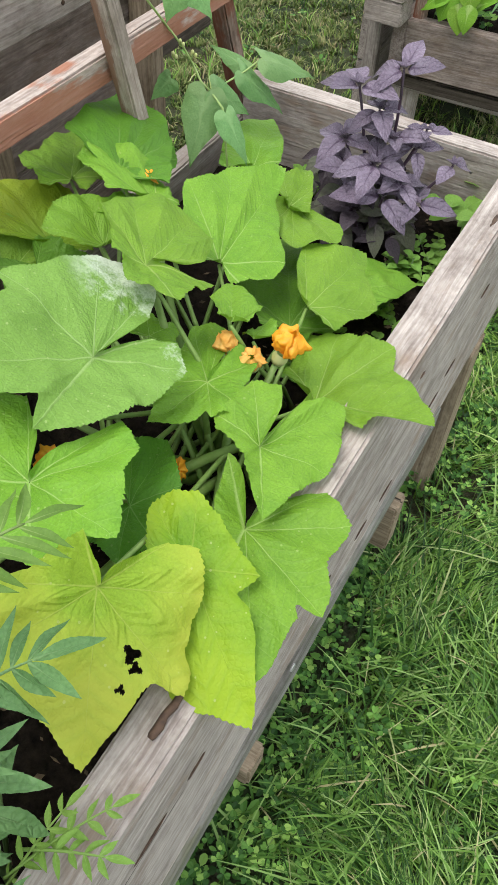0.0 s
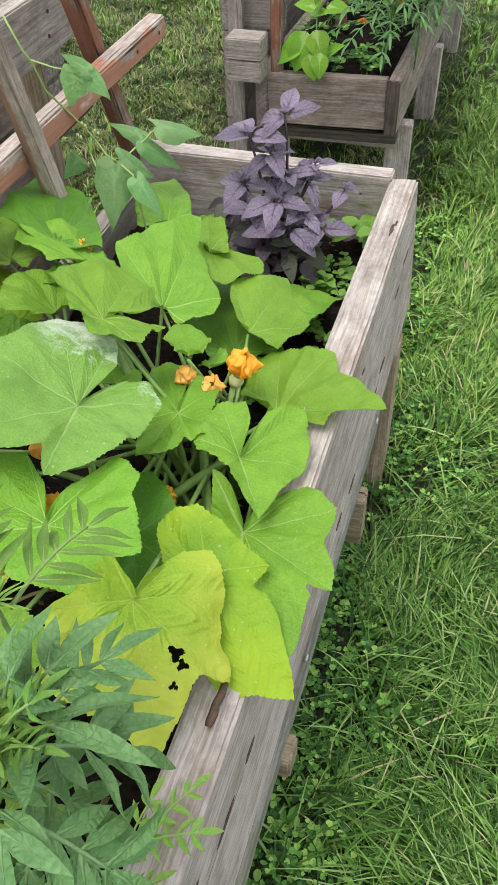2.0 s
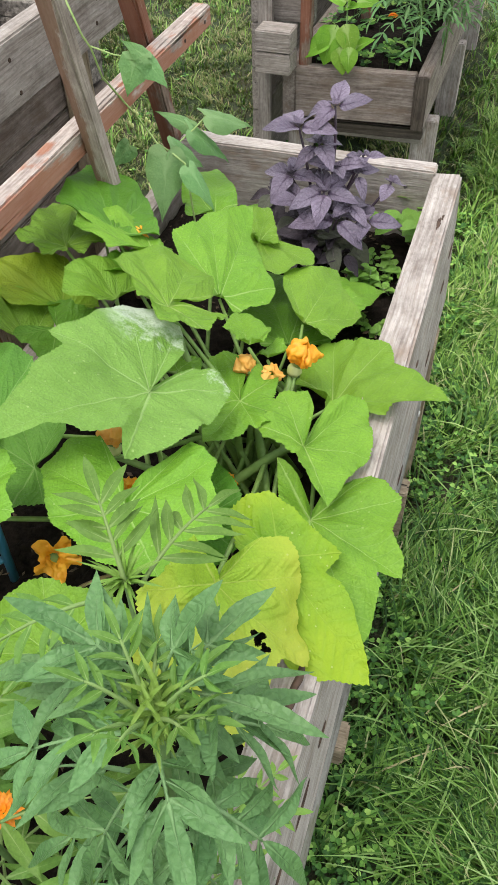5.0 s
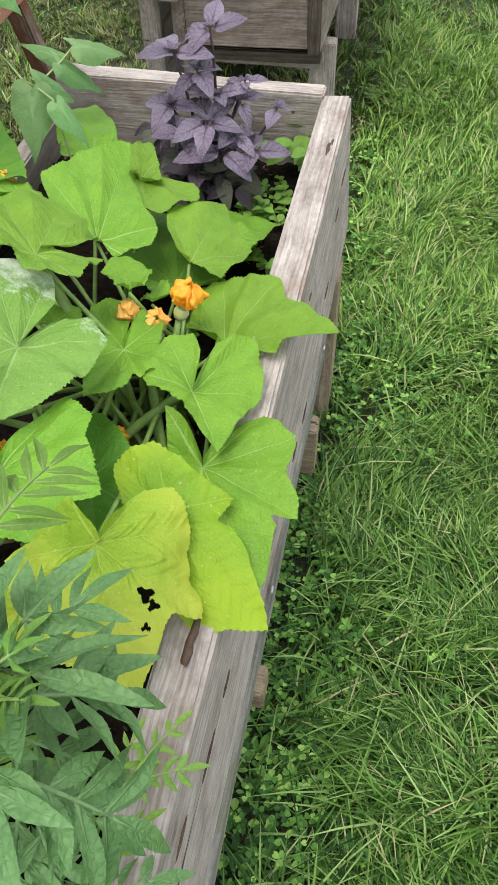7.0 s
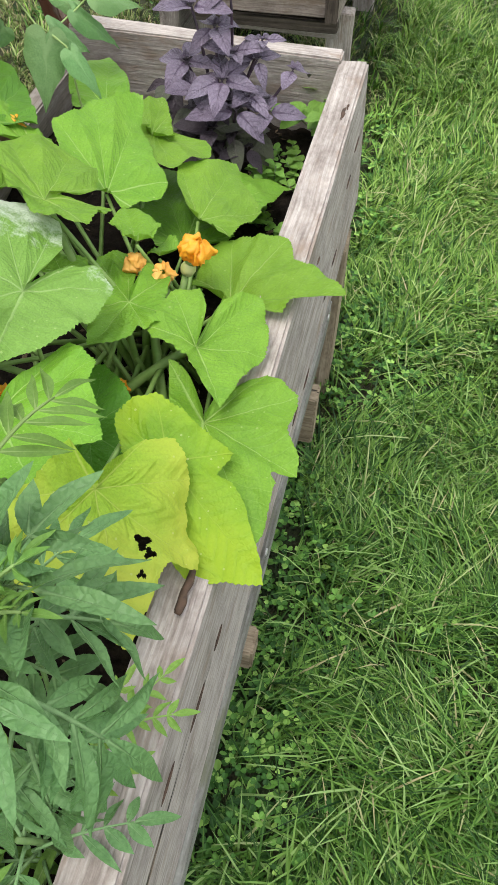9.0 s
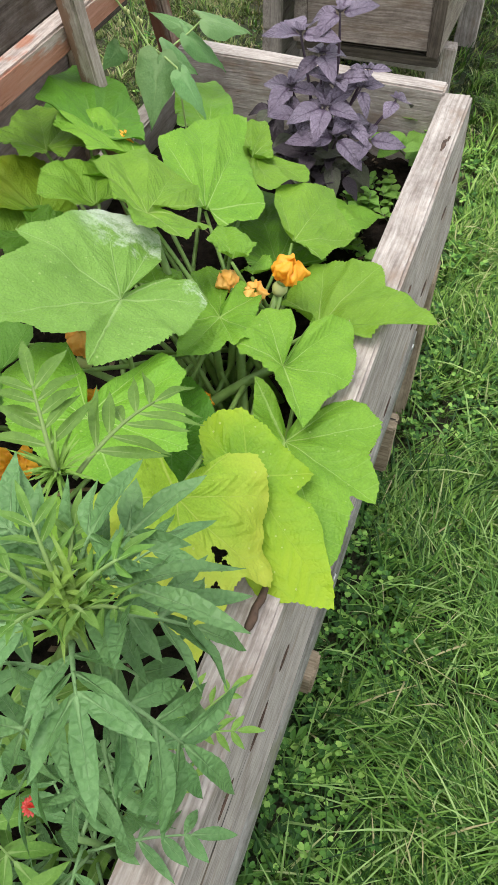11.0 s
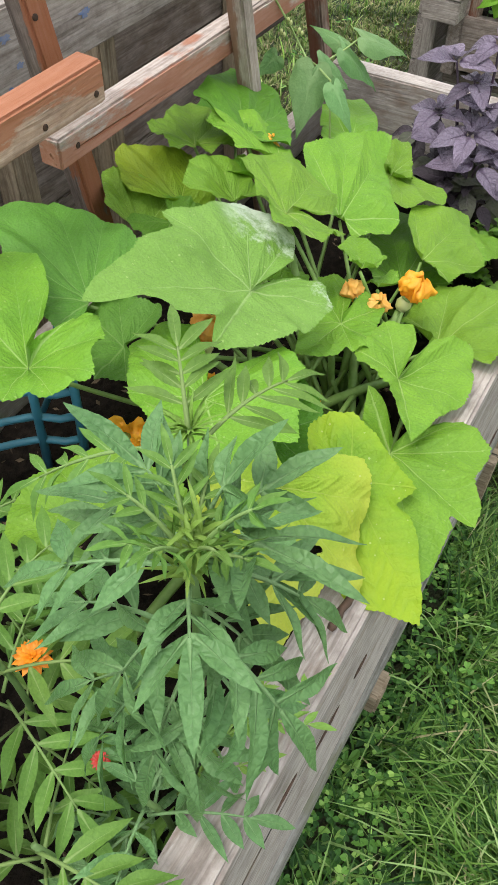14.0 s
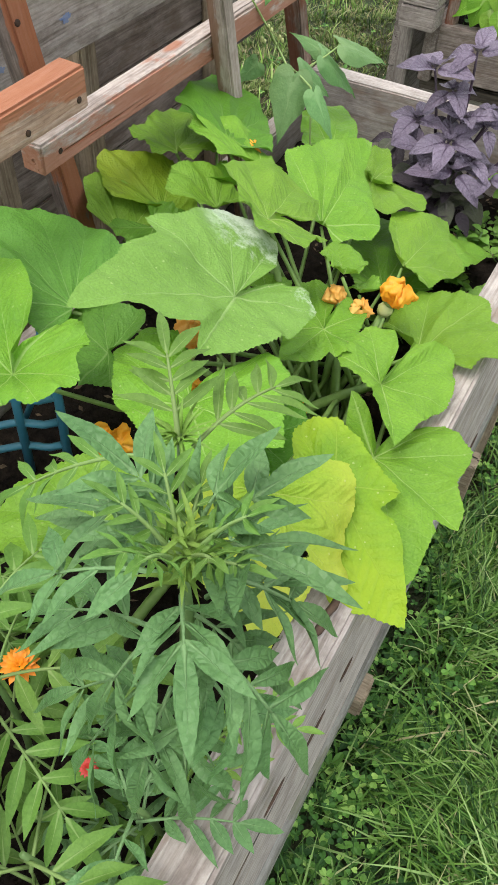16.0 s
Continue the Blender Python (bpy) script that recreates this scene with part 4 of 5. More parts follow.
def squash_blossom(at, lean, size, closed, mat, fruit=0.0, seed=0):
    """Five pleated petals round a green cup, on a young fruit where it has one."""
    m = Matrix.Translation(at) @ Vector((0, 0, 1)).rotation_difference(Vector(lean)).to_matrix().to_4x4()
    bm = bmesh.new()
    n, rows = 70, []
    r0 = random.Random(seed)
    for j in range(19):
        s = j / 18
        row = []
        for i in range(n):
            t = i * math.tau / n
            pleat = math.sin(t * 5)
            if closed:
                r = size * (0.22 + 0.40 * math.sin(min(s * 1.15, 1.0) * 2.2)) * (1 + 0.08 * pleat + 0.07 * math.sin(t * 11 + s * 5 + seed))
                z = size * s * 1.05 + size * (0.05 * math.sin(t * 7 + seed) + 0.10 * s * math.sin(t * 3 + seed))
                r *= 1 - 0.75 * max(0.0, (s - 0.7) / 0.3) ** 1.5
                r *= 1 + 0.07 * math.sin(t * 3 + s * 9 + seed) + 0.05 * math.sin(t * 15 + s * 4 + seed) * min(1, 3 * s)
            else:
                flare = s ** 1.6
                r = size * (0.16 + 0.72 * flare) * (1 + 0.22 * pleat * flare + 0.1 * flare * math.sin(t * 3 + seed) + 0.05 * flare * math.sin(t * 17 + seed))
                z = size * (0.95 * s - 0.3 * flare * flare + 0.22 * flare * math.sin(t * 4 + seed) + 0.1 * flare * math.sin(t * 10 + seed))
            p = Vector((r * math.cos(t), r * math.sin(t), z))
            row.append(bm.verts.new(m @ (p + noise.noise_vector(p * 95 + Vector((seed, 0, 0))) * size * (0.10 if closed else 0.15) + noise.noise_vector(p * 230 + Vector((0, seed, 0))) * size * 0.09)))
        rows.append(row)
    for a, b in zip(rows, rows[1:]):
        for i in range(n):
            bm.faces.new((a[i], a[(i + 1) % n], b[(i + 1) % n], b[i]))
    flower = part("blossom", bm, mat, squash, "closed crumpled orange blossom" if closed else "open orange blossom")
    part("calyx", lathe_bm([(size * 0.16, -size * 0.12), (size * 0.30, -size * 0.02), (size * 0.31, size * 0.10)], 12, None, m), STEM, flower)
    if fruit:
        part("young_fruit", lathe_bm([(fruit * 0.3, -fruit * 2.1), (fruit * 0.8, -fruit * 1.8), (fruit, -fruit * 1.1), (fruit * 0.75, -fruit * 0.4), (fruit * 0.45, -fruit * 0.1)], 14, None, m), FRUIT, flower, "pale green young squash")
    foot = m @ Vector((0, 0, -fruit * 2 - size * 0.1))
    part("flower_stalk", tube_bm([foot, foot.lerp(CROWN, 0.4) + Vector((0, 0, -0.02)), CROWN], [0.004, 0.005, 0.006], 7), STEM, flower)
    return flower


squash_blossom((-0.131, -0.572, 0.674), (0.35, 0.1, 1), 0.030, True, PETAL, 0.010, 1)
squash_blossom((-0.162, -0.59, 0.656), (0.25, -0.4, 0.8), 0.022, True, PETAL_PALE, 0.011, 2)
squash_blossom((-0.186, -0.594, 0.664), (-0.588, 0.212, 0.483), 0.022, True, PETAL_PALE, 0.0, 3)
squash_blossom((-0.192, -0.648, 0.652), (-0.084, 0.287, 0.618), 0.018, True, PETAL, 0.0, 4)
squash_blossom((-0.282, -0.928, 0.680), (0.5, -0.45, 0.6), 0.024, False, PETAL, 0.0, 5)
squash_blossom((-0.239, -0.842, 0.685), (0.25, -0.1, 1), 0.026, True, PETAL, 0.0, 6)
squash_blossom((-0.28, -0.613, 0.749), (0.5, 0.1, 0.6), 0.014, True, PETAL, 0.0, 7)
squash_blossom((-0.391, -0.465, 0.737), (0.5, -0.1, 0.8), 0.02, True, PETAL, 0.0, 8)
squash_blossom((-0.209, -0.75, 0.608), (0.3, -0.4, 0.8), 0.024, True, PETAL, 0.0, 9)
squash_blossom((-0.177, -0.737, 0.601), (0.4, -0.1, 0.8), 0.022, True, PETAL, 0.0, 10)
squash_blossom((-0.293, -0.766, 0.679), (0.1, 0.1, 1), 0.03, True, PETAL_PALE, 0.010, 11)


# ---- trellis ----
trellis = thing("trellis", (-0.492, -0.383, 0.496), "lattice trellis of orange-stained weathered wood battens", "trellis")
for foot, top, k in (((-0.479, -0.295, 0.50), (-0.479, -0.545, 1.50), 1), ((-0.548, 0.095, 0.45), (-0.548, -0.305, 1.50), 2), ((-0.545, -0.605, 0.50), (-0.545, -0.800, 1.50), 3), ((-0.545, -1.25, 0.50), (-0.545, -1.45, 1.50), 5)):
    beam("upright", foot, top, 0.026 if k == 1 else 0.031, 0.026 if k == 1 else 0.031, WOOD_POST if k == 1 else WOOD_TWO if k > 2 else WOOD_RED, trellis, "bleached grey upright" if k == 1 else "", up=(0, 1, 0), seed=k * 3)
beam("rail", (-0.511, 0.128, 0.820), (-0.511, -0.735, 0.822), 0.036, 0.032, WOOD_RUST, trellis, up=(1, 0, 0), seed=21)
beam("rail", (-0.479, -0.684, 0.893), (-0.479, -1.6, 0.893), 0.044, 0.032, WOOD_ORANGE, trellis, up=(1, 0, 0), seed=23)
for hx, hy, hz in ((-0.4945, 0.095, 0.818), (-0.4945, 0.0, 0.820), (-0.4945, -0.705, 0.822), (-0.4625, -0.70, 0.885), (-0.4625, -0.78, 0.884), (-0.5285, -0.70, 0.945)):
    part("screw_hole", lathe_bm([(0.0035, -0.004), (0.0035, 0.0005), (0.002, 0.0008)], 10), HOLE, trellis, "rusty screw hole", pose(hx, hy, hz, 0, 90, 0))


# ---- neighbouring plank bin ----
bin_ = thing("plank_bin", (-0.78, -0.7, 0), "tall bin of old grey planks holding concrete blocks", "planter")
beam("top_plank", (-0.658, 0.085, 0.864), (-0.658, -1.9, 0.864), 0.096, 0.036, WOOD_GREY, bin_, "grey plank with blue paint marks and screw holes", up=(1, 0, 0), seed=31, cuts=30)
for i, z in enumerate((0.755, 0.64, 0.525, 0.41)):
    beam("plank", (-0.735, 0.03, z), (-0.735, -1.9, z), 0.112, 0.03, WOOD_BROWN, bin_, up=(1, 0, 0), seed=33 + i)
for i, y in enumerate((-0.03, -0.42, -0.62, -1.1, -1.6)):
    beam("stud", (-0.697, y, -0.02), (-0.697, y, 0.82), 0.038, 0.042, WOOD_LEG, bin_, up=(1, 0, 0), seed=40 + i)
beam("rear_plank", (-0.97, 0.29, 0.795), (-0.97, -1.9, 0.775), 0.093, 0.036, WOOD_GREY, bin_, up=(1, 0, 0), seed=48)
beam("rear_post", (-0.985, 0.31, 0), (-0.985, 0.31, 0.845), 0.05, 0.05, WOOD_OLD, bin_, up=(1, 0, 0), seed=49)
beam("rear_plank", (-0.97, 0.29, 0.69), (-0.97, -1.9, 0.67), 0.112, 0.036, WOOD_OLD, bin_, up=(1, 0, 0), seed=50)
beam("inner_floor", (-0.865, 0.29, 0.59), (-0.865, -1.85, 0.59), 0.2, 0.03, WOOD_DARK, bin_, seed=51)
for hy, hz in ((-0.30, 0.885), (-0.29, 0.835), (-0.02, 0.88), (-0.03, 0.845)):
    part("screw_hole", lathe_bm([(0.0035, -0.004), (0.0035, 0.0005), (0.002, 0.0008)], 10), HOLE, bin_, "rusty screw hole", pose(-0.6395, hy, hz, 0, 90, 0))


def paint_mark(at, size, mat, label, seed):
    """A thin flaked patch on the face of the top plank."""
    bm = bmesh.new()
    c = bm.verts.new(Vector(at) + Vector((0.0008, 0, 0)))
    rim = []
    for i in range(22):
        a = i * math.tau / 22
        r = size * (0.75 + 0.7 * noise.noise(Vector((math.cos(a) * 2, math.sin(a) * 2, seed))))
        rim.append(bm.verts.new(Vector(at) + Vector((0, 1.4 * r * math.cos(a), 0.8 * r * math.sin(a)))))
    for i in range(22):
        bm.faces.new((c, rim[i], rim[(i + 1) % 22]))
    part("paint_mark", bm, mat, bin_, label)


for i, (at, size) in enumerate((((-0.638, -0.65, 0.821), 0.011), ((-0.638, -0.629, 0.846), 0.006), ((-0.638, -0.502, 0.865), 0.009), ((-0.638, -0.644, 0.881), 0.008))):
    paint_mark(at, size, BLUE_PAINT, "flaked blue paint mark", i * 3.1)


def concrete_block(at, size, hollow):
    """A rough cast block; a hollow one is open along y."""
    x, y, z = size
    walls = [((0, 0, 0), size)]
    if hollow:
        w = 0.032
        walls = [((0, 0, (z - w) / 2), (x, y, w)), ((0, 0, (w - z) / 2), (x, y, w)), (((x - w) / 2, 0, 0), (w, y, z - 2 * w)), (((w - x) / 2, 0, 0), (w, y, z - 2 * w))]
    bm = bmesh.new()
    for c, s in walls:
        bmesh.ops.create_cube(bm, size=1, matrix=Matrix.Translation(c) @ Matrix.Diagonal((*s, 1)))
    bmesh.ops.subdivide_edges(bm, edges=bm.edges[:], cuts=7, use_grid_fill=True)
    for v in bm.verts:
        v.co += noise.noise_vector(v.co * 60) * 0.004 + noise.noise_vector(v.co * 160) * 0.002
    ob = part("concrete_block", bm, CONCRETE, None, "", Matrix.Translation(at))
    return tagged(ob, "rough grey hollow concrete block in the plank bin" if hollow else "rough grey concrete block lying in the plank bin", "concrete block", "blocks in the bin")


concrete_block((-0.889, -0.20, 0.710), (0.115, 0.39, 0.19), False)
concrete_block((-0.885, 0.215, 0.710), (0.13, 0.15, 0.19), True)


# ---- far planter ----
FY = 0.912
far = thing("raised_planter", (-0.37, 1.9, 0.04), "second grey plank planter on legs behind the first", "planter")
beam("end_board", (-0.545, FY, 0.365), (-0.204, FY, 0.376), 0.138, 0.036, WOOD_BROWN, far, up=(0, 1, 0), seed=61)
beam("side_board", (-0.186, FY - 0.02, 0.372), (-0.16, 2.4, 0.372), 0.15, 0.034, WOOD_BROWN, far, up=(1, 0, 0), seed=62)
beam("side_board", (-0.564, FY - 0.02, 0.355), (-0.54, 2.4, 0.355), 0.15, 0.036, WOOD_BROWN, far, up=(1, 0, 0), seed=63)
beam("end_grain_cap", (-0.186, FY - 0.024, 0.297), (-0.186, FY - 0.024, 0.447), 0.034, 0.006, WOOD_DARK, far, "dark end grain of the side plank", up=(0, 1, 0), seed=64)
beam("cross_rail", (-0.58, FY + 0.03, 0.262), (-0.172, FY + 0.03, 0.272), 0.034, 0.04, WOOD_DARK, far, "dark cross rail", up=(0, 1, 0), seed=65)
beam("cross_rail", (-0.58, FY + 0.08, 0.240), (-0.172, FY + 0.08, 0.243), 0.05, 0.04, WOOD_PALE, far, up=(0, 1, 0), seed=66)
for lx in (-0.172, -0.55):
    for ly in (1.0, 1.60, 2.25):
        beam("leg", (lx, ly, 0.0), (lx, ly, 0.29), 0.072, 0.05, WOOD_PALE, far, up=(0, 1, 0), seed=lx * 7 + ly)
far_soil = bmesh.new()
bmesh.ops.create_grid(far_soil, x_segments=20, y_segments=60, size=0.5)
for v in far_soil.verts:
    x, y = -0.365 + v.co.x * 0.34, 1.65 + v.co.y * 1.44
    v.co = Vector((x, y, 0.415 + 0.015 * noise.noise(Vector((x * 12, y * 12, 5)))))
tagged(part("soil", far_soil, SOIL), "dark soil in the far planter", "soil", kind="stuff")

crate = thing("plank_crate", (-0.67, 1.3, 0.04), "tall crate of grey boards beside the far planter", "crate")
for i in range(7):
    beam("wall_board", (-0.672, 0.925, 0.10 + i * 0.122), (-0.672, 2.2, 0.10 + i * 0.122), 0.12, 0.026, WOOD_OLD, crate, up=(1, 0, 0), seed=70 + i)
    if i > 3:
        beam("wall_board", (-0.657, 0.965, 0.10 + i * 0.122), (-0.51, 0.965, 0.10 + i * 0.122), 0.12, 0.026, WOOD_OLD, crate, up=(0, 1, 0), seed=80 + i)
beam("corner_post", (-0.642, 0.925, 0.0), (-0.642, 0.925, 0.92), 0.04, 0.03, WOOD_OLD, crate, up=(0, 1, 0), seed=90)
for z in (0.457, 0.515):
    beam("block", (-0.645, 0.87, z), (-0.545, 0.87, z), 0.055, 0.075, WOOD_GREY, crate, "short sawn block end", up=(0, 1, 0), seed=91 + z)
far_trellis = thing("trellis", (-0.525, 0.98, 0.42), "orange-stained wooden trellis posts in the far planter", "trellis")
beam("upright", (-0.525, 0.925, 0.42), (-0.525, 0.925, 1.2), 0.030, 0.032, WOOD_RED, far_trellis, up=(0, 1, 0), seed=95)
beam("upright", (-0.44, 1.35, 0.40), (-0.44, 1.35, 1.2), 0.030, 0.036, WOOD_RED, far_trellis, up=(0, 1, 0), seed=96)
beam("rail", (-0.525, 0.90, 0.735), (-0.44, 1.38, 0.735), 0.036, 0.03, WOOD_RED, far_trellis, seed=97)


def barrel(at, r, h, label):
    prof = [(r * 0.92, 0), (r, 0.03)] + [(r * (1 + 0.03 * math.sin(i * 1.2)), h * i / 12) for i in range(1, 12)] + [(r, h - 0.03), (r * 0.95, h), (r * 0.85, h - 0.01)]
    ob = part("plastic_barrel", lathe_bm(prof, 32), BLUE, None, "", pose(*at))
    return tagged(ob, label, "barrel")


barrel((-1.75, 1.15, 0), 0.27, 0.85, "large blue plastic barrel behind the plank bin")
barrel((-2.12, 3.2, 0), 0.25, 0.40, "blue plastic tub standing on the lawn")


# ---- purple basil ----
basil = thing("basil_plant", (-0.224, -0.12, 0.515), "bushy purple basil plant with glossy dark stems", "basil plant")
rng = random.Random(11)


def basil_rosette(at, size, count, shade):
    """A stem that ends in crossed pairs of pointed leaves, the outer ones hanging."""
    at = Vector(at)
    foot = Vector((-0.222 + rng.uniform(-0.02, 0.02), -0.125 + rng.uniform(-0.02, 0.02), 0.505))
    part("stem", tube_bm(arc(foot, at, 0.0, 9, (rng.uniform(-0.012, 0.012), rng.uniform(-0.008, 0.008), 0)), [0.0042 - 0.0003 * i for i in range(9)], 7), STEM_BASIL, basil)
    twist = rng.uniform(0, math.tau)
    for k in range(count):
        a = twist + k * math.tau / count + rng.uniform(-0.3, 0.3)
        length = size * rng.uniform(0.88, 1.28)
        rise = rng.uniform(-0.25, 0.45) if not shade else rng.uniform(-0.5, 0.3)
        d = Vector((math.cos(a), math.sin(a), rise))
        bm = bmesh.new()
        lance_bm(bm, at + d * 0.006, d, (0.1, -0.45, 1), length, length * rng.uniform(0.5, 0.62), rng.uniform(0.1, 0.5), rng.uniform(0.06, 0.2), 0.035, 16, 0.74, 0, 0.85)
        dull = shade and rng.random() < 0.55
        part("leaf", bm, BASIL_OLD if dull else BASIL_DARK if shade else BASIL, basil, "dull greenish lower leaf" if dull else "purple leaf coloured darker for inner shade" if shade else "")
    bm = bmesh.new()
    for k in range(4):
        a = twist + 0.7 + k * math.pi / 2
        lance_bm(bm, at, (math.cos(a), math.sin(a), 0.9), (0, 0, 1), size * 0.36, size * 0.19, 0.1, 0.25, 0.03, 10, 0.75)
    part("shoot_tip", bm, BASIL_DARK if shade else BASIL, basil)
    # a smaller pair lower on the stem
    for k in (0, 1):
        a = twist + k * math.pi + 0.4
        p = foot.lerp(at, 0.68)
        bm = bmesh.new()
        lance_bm(bm, p, (math.cos(a), math.sin(a), 0.2), (0, -0.2, 1), size * 0.7, size * 0.36, 0.3, 0.15, 0.03, 12, 0.74)
        part("leaf", bm, BASIL_DARK, basil, "purple leaf coloured darker for inner shade")


for at_, size_, count_, shade_ in (
    ((-0.257, -0.130, 0.761), 0.056, 5, 0),
    ((-0.207, -0.100, 0.785), 0.052, 4, 0),
    ((-0.202, -0.165, 0.675), 0.056, 6, 0),
    ((-0.156, -0.100, 0.711), 0.028, 5, 0),
    ((-0.159, -0.120, 0.690), 0.042, 4, 0),
    ((-0.269, -0.130, 0.680), 0.046, 4, 0),
    ((-0.225, -0.120, 0.731), 0.046, 4, 0),
    ((-0.163, -0.150, 0.650), 0.048, 4, 0),
    ((-0.238, -0.165, 0.654), 0.046, 5, 0),
    ((-0.175, -0.185, 0.642), 0.056, 3, 0),
    ((-0.213, -0.190, 0.609), 0.052, 4, 1),
    ((-0.133, -0.155, 0.630), 0.046, 4, 0),
    ((-0.270, -0.150, 0.578), 0.04, 5, 1),
    ((-0.185, -0.170, 0.592), 0.042, 5, 1),
    ((-0.106, -0.100, 0.672), 0.044, 2, 0),
    ((-0.252, -0.140, 0.605), 0.042, 5, 1),
    ((-0.160, -0.140, 0.584), 0.042, 4, 1),
    ((-0.194, -0.130, 0.701), 0.044, 4, 0),
    ((-0.215, -0.150, 0.618), 0.044, 5, 1),
    ((-0.307, -0.100, 0.622), 0.045, 5, 1),
    ((-0.305, -0.110, 0.570), 0.045, 5, 1),
    ((-0.244, -0.180, 0.568), 0.046, 5, 1),
    ((-0.162, -0.170, 0.574), 0.04, 5, 1),
):
    basil_rosette(at_, size_, count_, shade_)


# ---- climbing bean ----
bean = thing("bean_vine", (-0.396, -0.24, 0.499), "young climbing bean vine twining up the trellis", "bean plant")
part("stem", tube_bm([(-0.375, -0.250, 0.500), (-0.383, -0.275, 0.65), (-0.389, -0.283, 0.757), (-0.423, -0.259, 0.760), (-0.452, -0.238, 0.757), (-0.472, -0.225, 0.769), (-0.486, -0.228, 0.791), (-0.501, -0.29, 0.873), (-0.503, -0.305, 0.917), (-0.51, -0.31, 0.933), (-0.523, -0.315, 0.977)], 0.0016, 6), STEM_BEAN, bean)
part("stem", tube_bm([(-0.423, -0.259, 0.760), (-0.426, -0.21, 0.752), (-0.417, -0.174, 0.756), (-0.408, -0.144, 0.764)], 0.0013, 6), STEM_BEAN, bean)
part("stem", tube_bm([(-0.503, -0.305, 0.919), (-0.475, -0.295, 0.907), (-0.433, -0.285, 0.902)], 0.0012, 6), STEM_BEAN, bean)
part("stem", tube_bm([(-0.478, -0.226, 0.775), (-0.474, -0.229, 0.777), (-0.470, -0.230, 0.786)], 0.0009, 5), STEM_BEAN, bean)


def bean_leaf(base, tip, width, normal, curl=0.10, cup=0.16):
    """A heart-shaped leaflet drawn out to a point, creased along its midrib."""
    base, tip = Vector(base), Vector(tip)
    length = (tip - base).length
    x = (tip - base).normalized()
    z = Vector(normal)
    z = (z - x * z.dot(x)).normalized()
    y = z.cross(x)
    edge = ((-0.01, 0.02), (-0.07, 0.10), (-0.10, 0.21), (-0.09, 0.32), (-0.04, 0.41), (0.05, 0.475), (0.15, 0.5), (0.26, 0.485), (0.37, 0.44), (0.48, 0.37), (0.59, 0.285), (0.69, 0.20), (0.78, 0.13), (0.87, 0.075), (0.94, 0.035), (1.0, 0.004))
    rng = random.Random(int(abs(base.x * 7919 + tip.z * 104729) * 1000))
    twist = rng.uniform(-0.12, 0.12)
    bm = bmesh.new()
    uv = bm.loops.layers.uv.verify()
    rows = []
    for i, (s, w) in enumerate(edge):
        m = (i / (len(edge) - 1)) ** 1.35
        row = []
        for k in range(-5, 6):
            f = k / 5
            at = m + (s - m) * abs(f) ** 1.3
            across = w * width * f * (1.0 + 0.05 * math.sin(i * 1.7 + k))
            puff = 0.02 * width * math.sin(i * 2.1 + abs(k) * 1.1) * min(1.0, abs(f) * 2)
            high = abs(across) * cup * 2 - 1.3 * across * across / width - curl * length * max(at, 0) ** 2 + twist * across * max(at, 0) + puff
            row.append((bm.verts.new(base + x * (at * length) + y * across + z * high), (f * 0.5 * (0.25 + at), max(at, 0))))
        rows.append(row)
    for a, b in zip(rows, rows[1:]):
        for k in range(10):
            quad = (a[k], a[k + 1], b[k + 1], b[k])
            face = bm.faces.new([q[0] for q in quad])
            face.smooth = True
            for loop, q in zip(face.loops, quad):
                loop[uv].uv = q[1]
    part("leaf", bm, BEAN, bean)


for b_, t_, w_, n_ in (
    ((-0.443, -0.295, 0.906), (-0.454, -0.315, 0.861), 0.045, (0.3, -0.8, 0.5)),
    ((-0.43, -0.285, 0.903), (-0.458, -0.3, 0.931), 0.028, (0.2, -0.5, 0.8)),
    ((-0.433, -0.285, 0.901), (-0.404, -0.28, 0.865), 0.036, (0.4, -0.4, 0.8)),
    ((-0.494, -0.25, 0.755), (-0.52, -0.27, 0.724), 0.034, (0.3, -0.7, 0.6)),
    ((-0.424, -0.266, 0.762), (-0.412, -0.333, 0.686), 0.062, (0.4, -0.65, 0.65)),
    ((-0.427, -0.156, 0.751), (-0.487, -0.161, 0.775), 0.030, (0.2, -0.4, 0.9)),
    ((-0.408, -0.143, 0.765), (-0.346, -0.080, 0.733), 0.060, (0.15, -0.25, 0.95)),
    ((-0.421, -0.180, 0.758), (-0.372, -0.118, 0.684), 0.050, (0.5, -0.2, 0.8)),
    ((-0.421, -0.258, 0.763), (-0.386, -0.203, 0.713), 0.050, (0.85, -0.2, 0.5)),
    ((-0.383, -0.284, 0.752), (-0.337, -0.294, 0.694), 0.042, (0.7, -0.2, 0.65)),
):
    bean_leaf(b_, t_, w_, n_)
for p in ((-0.486, -0.236, 0.800), (-0.489, -0.250, 0.788), (-0.470, -0.230, 0.787)):
    bm = bmesh.new()
    for i in range(3):
        bmesh.ops.create_icosphere(bm, subdivisions=2, radius=0.0030, matrix=Matrix.Translation(Vector(p) + Vector((0.004 * math.sin(i * 2), 0.002 * i, 0.003 * math.cos(i * 2)))) @ Matrix.Diagonal((0.8, 0.8, 1.2, 1)))
    part("flower_bud", bm, FRUIT, bean, "pale green flower buds")


